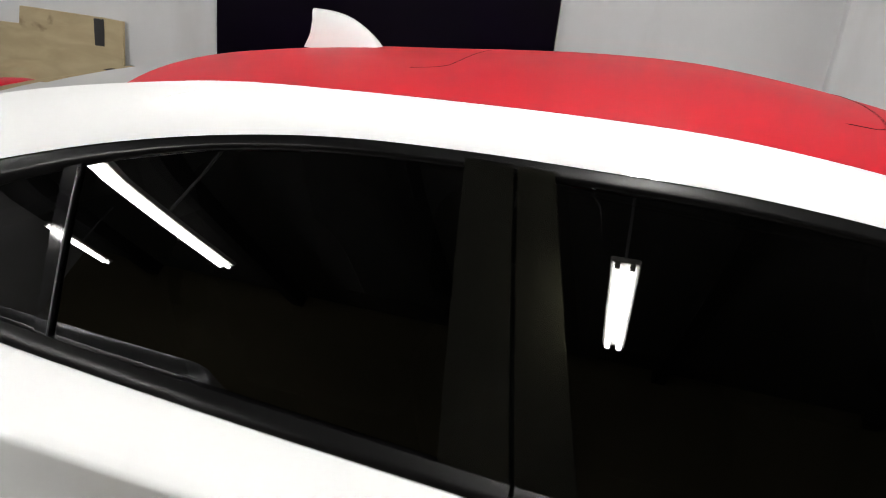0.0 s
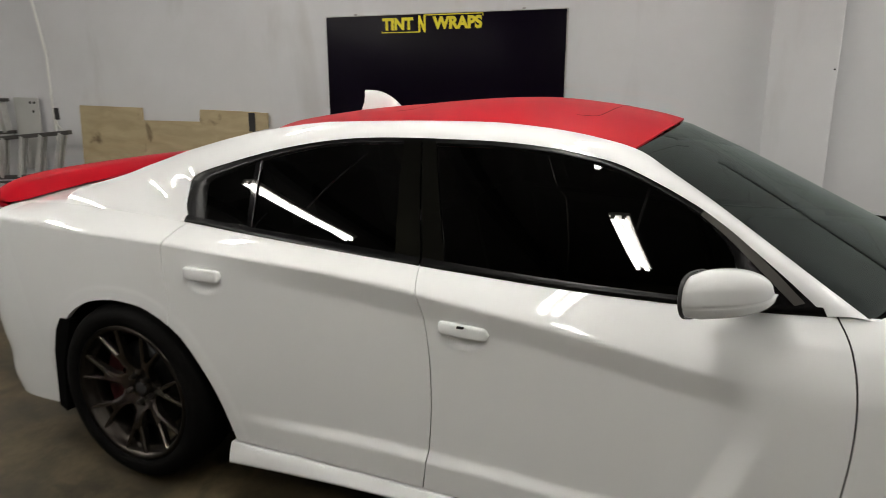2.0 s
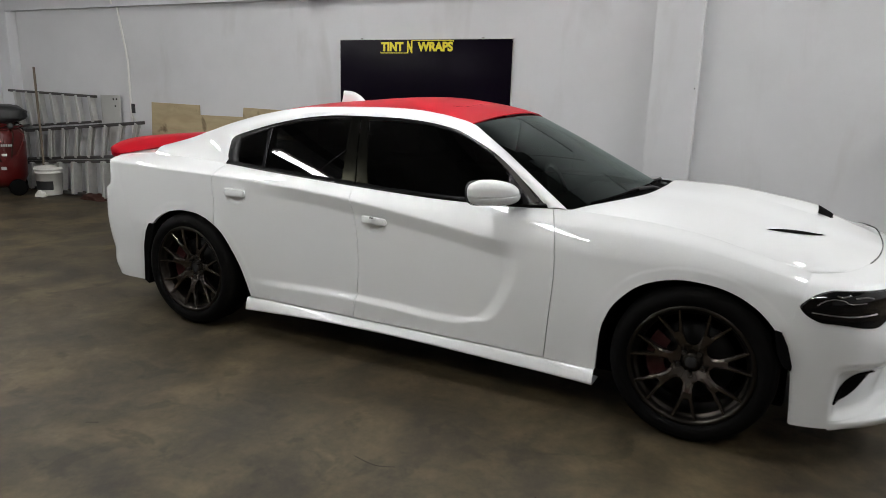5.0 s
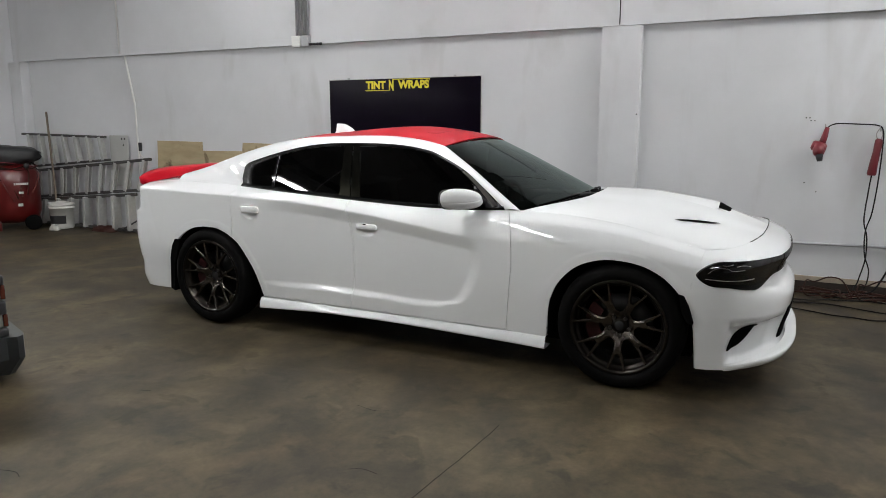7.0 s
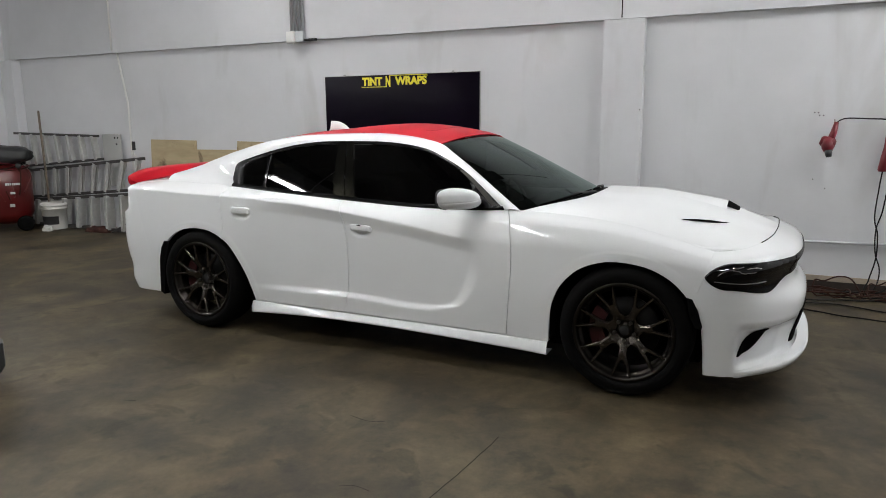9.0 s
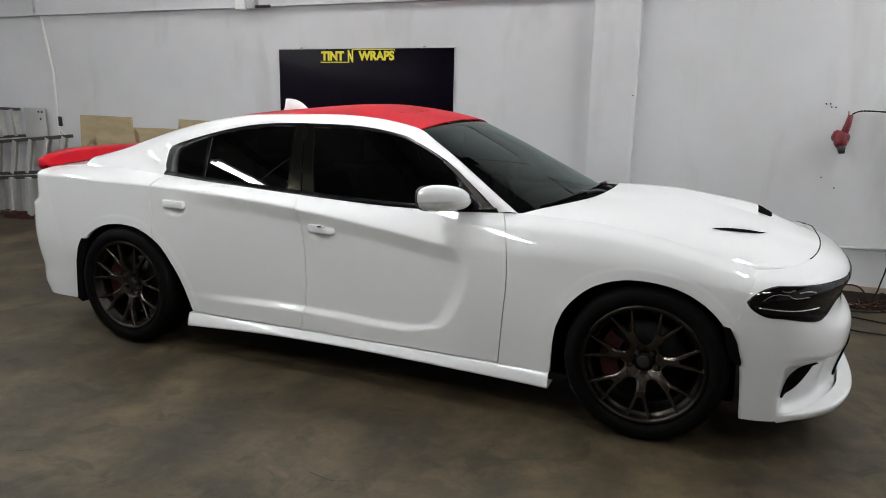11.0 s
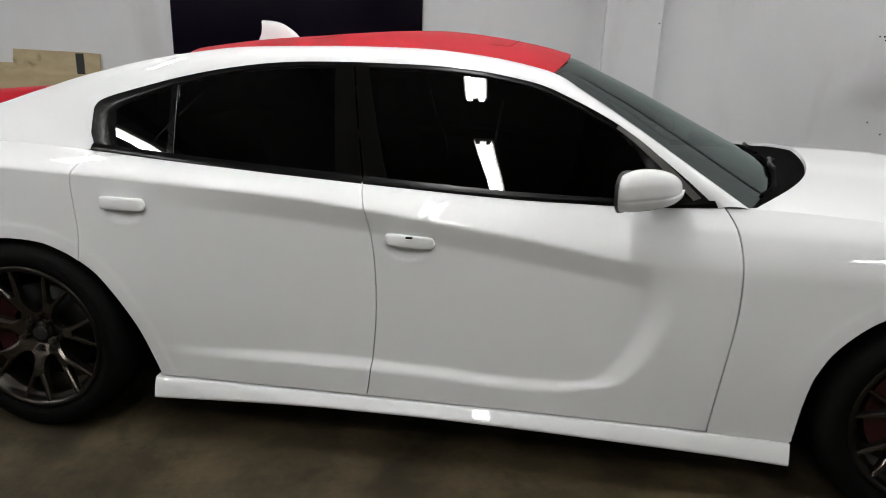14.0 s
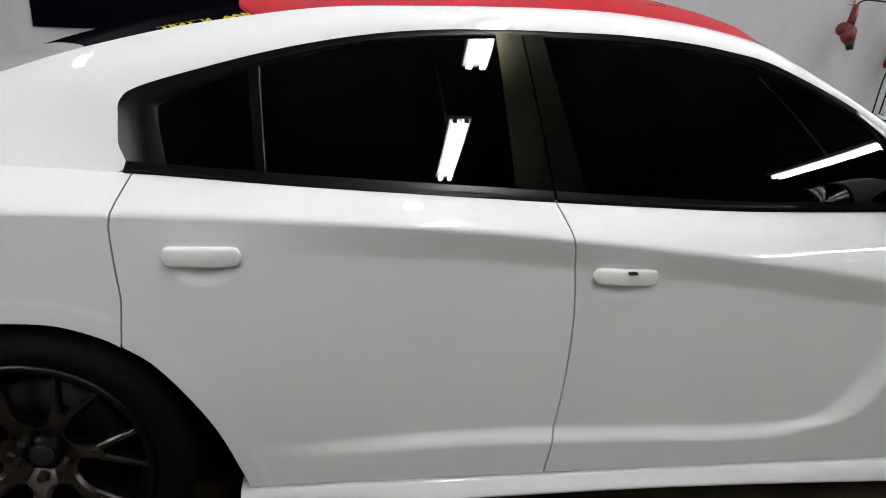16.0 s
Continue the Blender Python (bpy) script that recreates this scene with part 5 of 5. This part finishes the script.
        grid.append([Vector((x + bow * (1 - abs(q) ** 2.2), q * (w - .006), z - .002 + (.011 - .002 * f) * (1 - abs(q) ** 2.2))) for q in np.linspace(-1, 1, 25)])
    part("rear_window", sheet(grid, (.4, 0, -.8), .006), SIDEGLASS, CAR, "black tinted rear window")
    bg = []
    for i in range(25):
        t = i / 24
        row = []
        for q in [-1.03] + list(np.linspace(-1, 1, 33)) + [1.03]:
            xe = -2.02 - .425 * t
            we = W4(xe)
            x = xe - .12 * (1 - abs(q) ** 2.2) * (1 - t)
            row.append(Vector((x, q * we, top_z(x, min(abs(q) * we, W4(x))) - (.03 if abs(q) > 1.01 else 0))))
        bg.append(row)
    part("boot_lid", sheet(bg, (0, 0, -1), .012), WHITE, CAR)
    tail = []
    zs = [(.19, -2.485), (.28, -2.52), (.36, -2.515), (.45, -2.535), (.60, -2.55), (.74, -2.53), (.79, -2.525), (.825, -2.455), (.90, -2.435), (.985, -2.42), (1.0225, -2.415)]
    TX = smooth_table([p[0] for p in zs], [p[1] for p in zs])
    for z in np.linspace(.19, 1.0225, 56):
        xe = smooth_table([.19, .45, .75, 1.0225], [-2.0, -2.10, -2.20, -2.28])(z)
        wl = flank(xe, min(z, Z4(xe)))
        flare = .022 * (1 - step(z, .24, .42))
        row = []
        for i in range(41):
            ph = -math.pi / 2 + math.pi * i / 40
            c, s = abs(math.cos(ph)) ** (2 / 4.6), math.copysign(abs(math.sin(ph)) ** (2 / 4.6), ph)
            x = xe + (TX(z) - xe) * c
            zz = z
            row.append(Vector((x, (wl + flare * c) * s, zz)))
        tail.append(row[::-1])
    part("rear_bumper", sheet(tail, (1, 0, 0), .015), WHITE, CAR)
    # spoiler
    sg = []
    for q in np.linspace(-1, 1, 49):
        w = .770 * q
        d = abs(q) ** 8
        xr = -2.462 - .012 * (1 - q * q)
        zt = 1.132 - .050 * d - .012 * q * q
        zu = top_z(-2.40, min(abs(w), W4(-2.40))) + .004
        sec = [(xr + .135, zu + .010), (xr + .115, zu + .024), (xr + .09, zt - .018), (xr + .05, zt - .006), (xr + .015, zt), (xr - .004, zt - .006), (xr - .010, zt - .022), (xr + .004, zu - .005), (xr + .03, zu - .018), (xr + .08, zu - .020), (xr + .135, zu - .004)]
        taper = 1 - .25 * d
        sg.append([Vector((xr + (x - xr) * taper, w, z)) for x, z in sec])
    for end, out in ((0, -1), (-1, 1)):
        base = sg[end]
        mid = sum(base, Vector()) / len(base)
        caps = [[mid + (v - mid) * f + Vector((0, out * d, 0)) for v in base] for f, d in ((.93, .008), (.72, .015), (.35, .019), (.02, .020))]
        sg = caps[::-1] + sg if end == 0 else sg + caps
    bm = sheet(sg)
    bmesh.ops.holes_fill(bm, edges=[e for e in bm.edges if e.is_boundary], sides=24)
    bmesh.ops.recalc_face_normals(bm, faces=bm.faces)
    part("spoiler", bm, RED, CAR, "satin red boot spoiler")
    # aerial fin
    grid = []
    for i in range(13):
        t = (i / 12) ** 1.4
        x = -.868 - .182 * t
        h = .084 * math.sin(math.pi / 2 * t) ** .64 + .002
        hw = .044 * math.sin(math.pi * min(.10 + .72 * t, 1)) ** .6
        zb = 1.418 - .012 * step(t, .3, 1)
        grid.append([Vector((x - .008 * v * (1 - t) + (.012 * math.sin(v * math.pi) + .006 * v) * t ** 4, hw * c * (1 - .62 * v ** 2), zb + h * v)) for c, v in ((1, 0), (1, .35), (1, .7), (.8, .93), (0, 1), (-.8, .93), (-1, .7), (-1, .35), (-1, 0))])
    bm = sheet(grid)
    bmesh.ops.holes_fill(bm, edges=[e for e in bm.edges if e.is_boundary], sides=12)
    bmesh.ops.recalc_face_normals(bm, faces=bm.faces)
    fin = part("aerial_fin", bm, WHITE, CAR, "white shark-fin aerial")
    fin.location = (0, .03, 0)


def mirror(side):
    bm = bmesh.new()
    n, k = 26, 96
    rings = []
    for i in range(n + 1):
        t = i / n
        x = .474 + .174 * t
        s = (1 - t ** 4.4) ** .5 * (.92 + .08 * step(t, 0, .15)) * (1 - .10 * t)
        zc = 1.026 + .004 * t
        ring = []
        for j in range(k):
            a = 2 * math.pi * j / k
            c, sn = math.cos(a), math.sin(a)
            c, sn = math.copysign(abs(c) ** .62, c), math.copysign(abs(sn) ** .72, sn)
            hz = .062 + .009 * math.sin(math.pi * t ** .75) if sn > 0 else .062
            hw = (.092 - .02 * t) * (1.0 - .16 * max(0.0, sn - .25 - .10 * t) ** 1.2 - .05 * step(-sn, .40, .46) - .045 * math.exp(-((sn + .43) / .035) ** 2))
            ring.append(bm.verts.new(cp(x + .008 * t * step(-sn, .44, .52) - .032 * c * (1 - t), .962 - .075 * t + hw * c * s, zc + hz * sn * s + .012 * c * s, side)))
        rings.append(ring)
    for a, b in zip(rings, rings[1:]):
        for j in range(k):
            bm.faces.new((a[j], a[(j + 1) % k], b[(j + 1) % k], b[j]))
    bmesh.ops.recalc_face_normals(bm, faces=bm.faces)
    shell = part("door_mirror", bm, WHITE, CAR)
    grid = [[cp(.473 - .032 * math.copysign(abs(math.cos(a)) ** .62, math.cos(a)) * r, .962 + .086 * r * math.copysign(abs(math.cos(a)) ** .72, math.cos(a)), 1.028 + .060 * r * math.copysign(abs(math.sin(a)) ** .8, math.sin(a)) + .012 * math.cos(a) * r, side) for r in (0.02, .5, 1.02)] for a in (2 * math.pi * i / 28 for i in range(29))]
    part("mirror_glass", sheet(grid), GLOSSBLACK, shell, "dark mirror glass")
    grid = []
    for i in range(29):
        a = 2 * math.pi * i / 28
        col = []
        for x, r in ((.464, 1.0), (.465, 1.04), (.474, 1.03)):
            col.append(cp(x - .032 * math.copysign(abs(math.cos(a)) ** .62, math.cos(a)), .962 + .086 * r * math.copysign(abs(math.cos(a)) ** .72, math.cos(a)), 1.028 + .061 * r * math.copysign(abs(math.sin(a)) ** .8, math.sin(a)) + .012 * math.cos(a), side))
        grid.append(col)
    part("mirror_rim", sheet(grid), BLACKPL, shell, "black mirror rim")
    grid = [[cp(x, .80 + .12 * v, 1.0 + .004 + .02 * h - .004 * v, side) for v in (0, .5, 1)] for x, h in ((.55, -.6), (.545, 0), (.56, .6), (.62, .6), (.63, 0), (.62, -.6), (.55, -.6))]
    part("mirror_arm", sheet(grid), TRIM, shell, "black mirror arm")


def cabin():
    part("underbody", box(-2.2, 1.92, -.76, .76, .16, .30, .02), LINER, CAR, "black underbody")
    part("cabin_floor", box(-1.7, 1.0, -.76, .76, .305, .36), CABIN, CAR, "black cabin carpet")
    part("engine_bay", box(1.02, 2.1, -.46, .46, .31, .70, .03), LINER, CAR, "black engine bay")
    part("boot_floor", box(-2.2, -1.75, -.46, .46, .31, .60, .03), LINER, CAR, "black boot floor")
    bm = box(.55, 1.05, -.76, .76, .55, .93, .07, 4)
    part("dashboard", bm, CABIN, CAR, "black dashboard")
    for x, y in ((-.15, -.38), (-.15, .38), (-1.05, -.40), (-1.05, .40)):
        bm = bmesh.new()
        add_box(bm, x - .25, x + .27, y - .25, y + .25, .37, .55, .06, 3)
        add_box(bm, x - .30, x - .16, y - .24, y + .24, .50, 1.06, .06, 3, Matrix.Translation((x - .23, y, .5)) @ Matrix.Rotation(radians(-14), 4, "Y") @ Matrix.Translation((-x + .23, -y, -.5)))
        add_box(bm, x - .43, x - .33, y - .13, y + .13, 1.08, 1.25, .04, 3)
        part("seat", bm, CABIN, CAR, "black leather seat")
    bm = bmesh.new()
    add_tube(bm, [(.42 - .06 * math.sin(a), .38 + .18 * math.cos(a), .88 + .17 * math.sin(a)) for a in (2 * math.pi * i / 24 for i in range(25))], .014, 8, False)
    part("steering_wheel", bm, CABIN, CAR, "black steering wheel")


for s in (1, -1):
    build_flank(s)
build_top()
for s in (1, -1):
    mirror(s)
cabin()
for x, z, spin in ((1.522, .331, -90), (-1.605, .331, -93)):
    for s in (1, -1):
        wheel("wheel", x, s, z, spin)
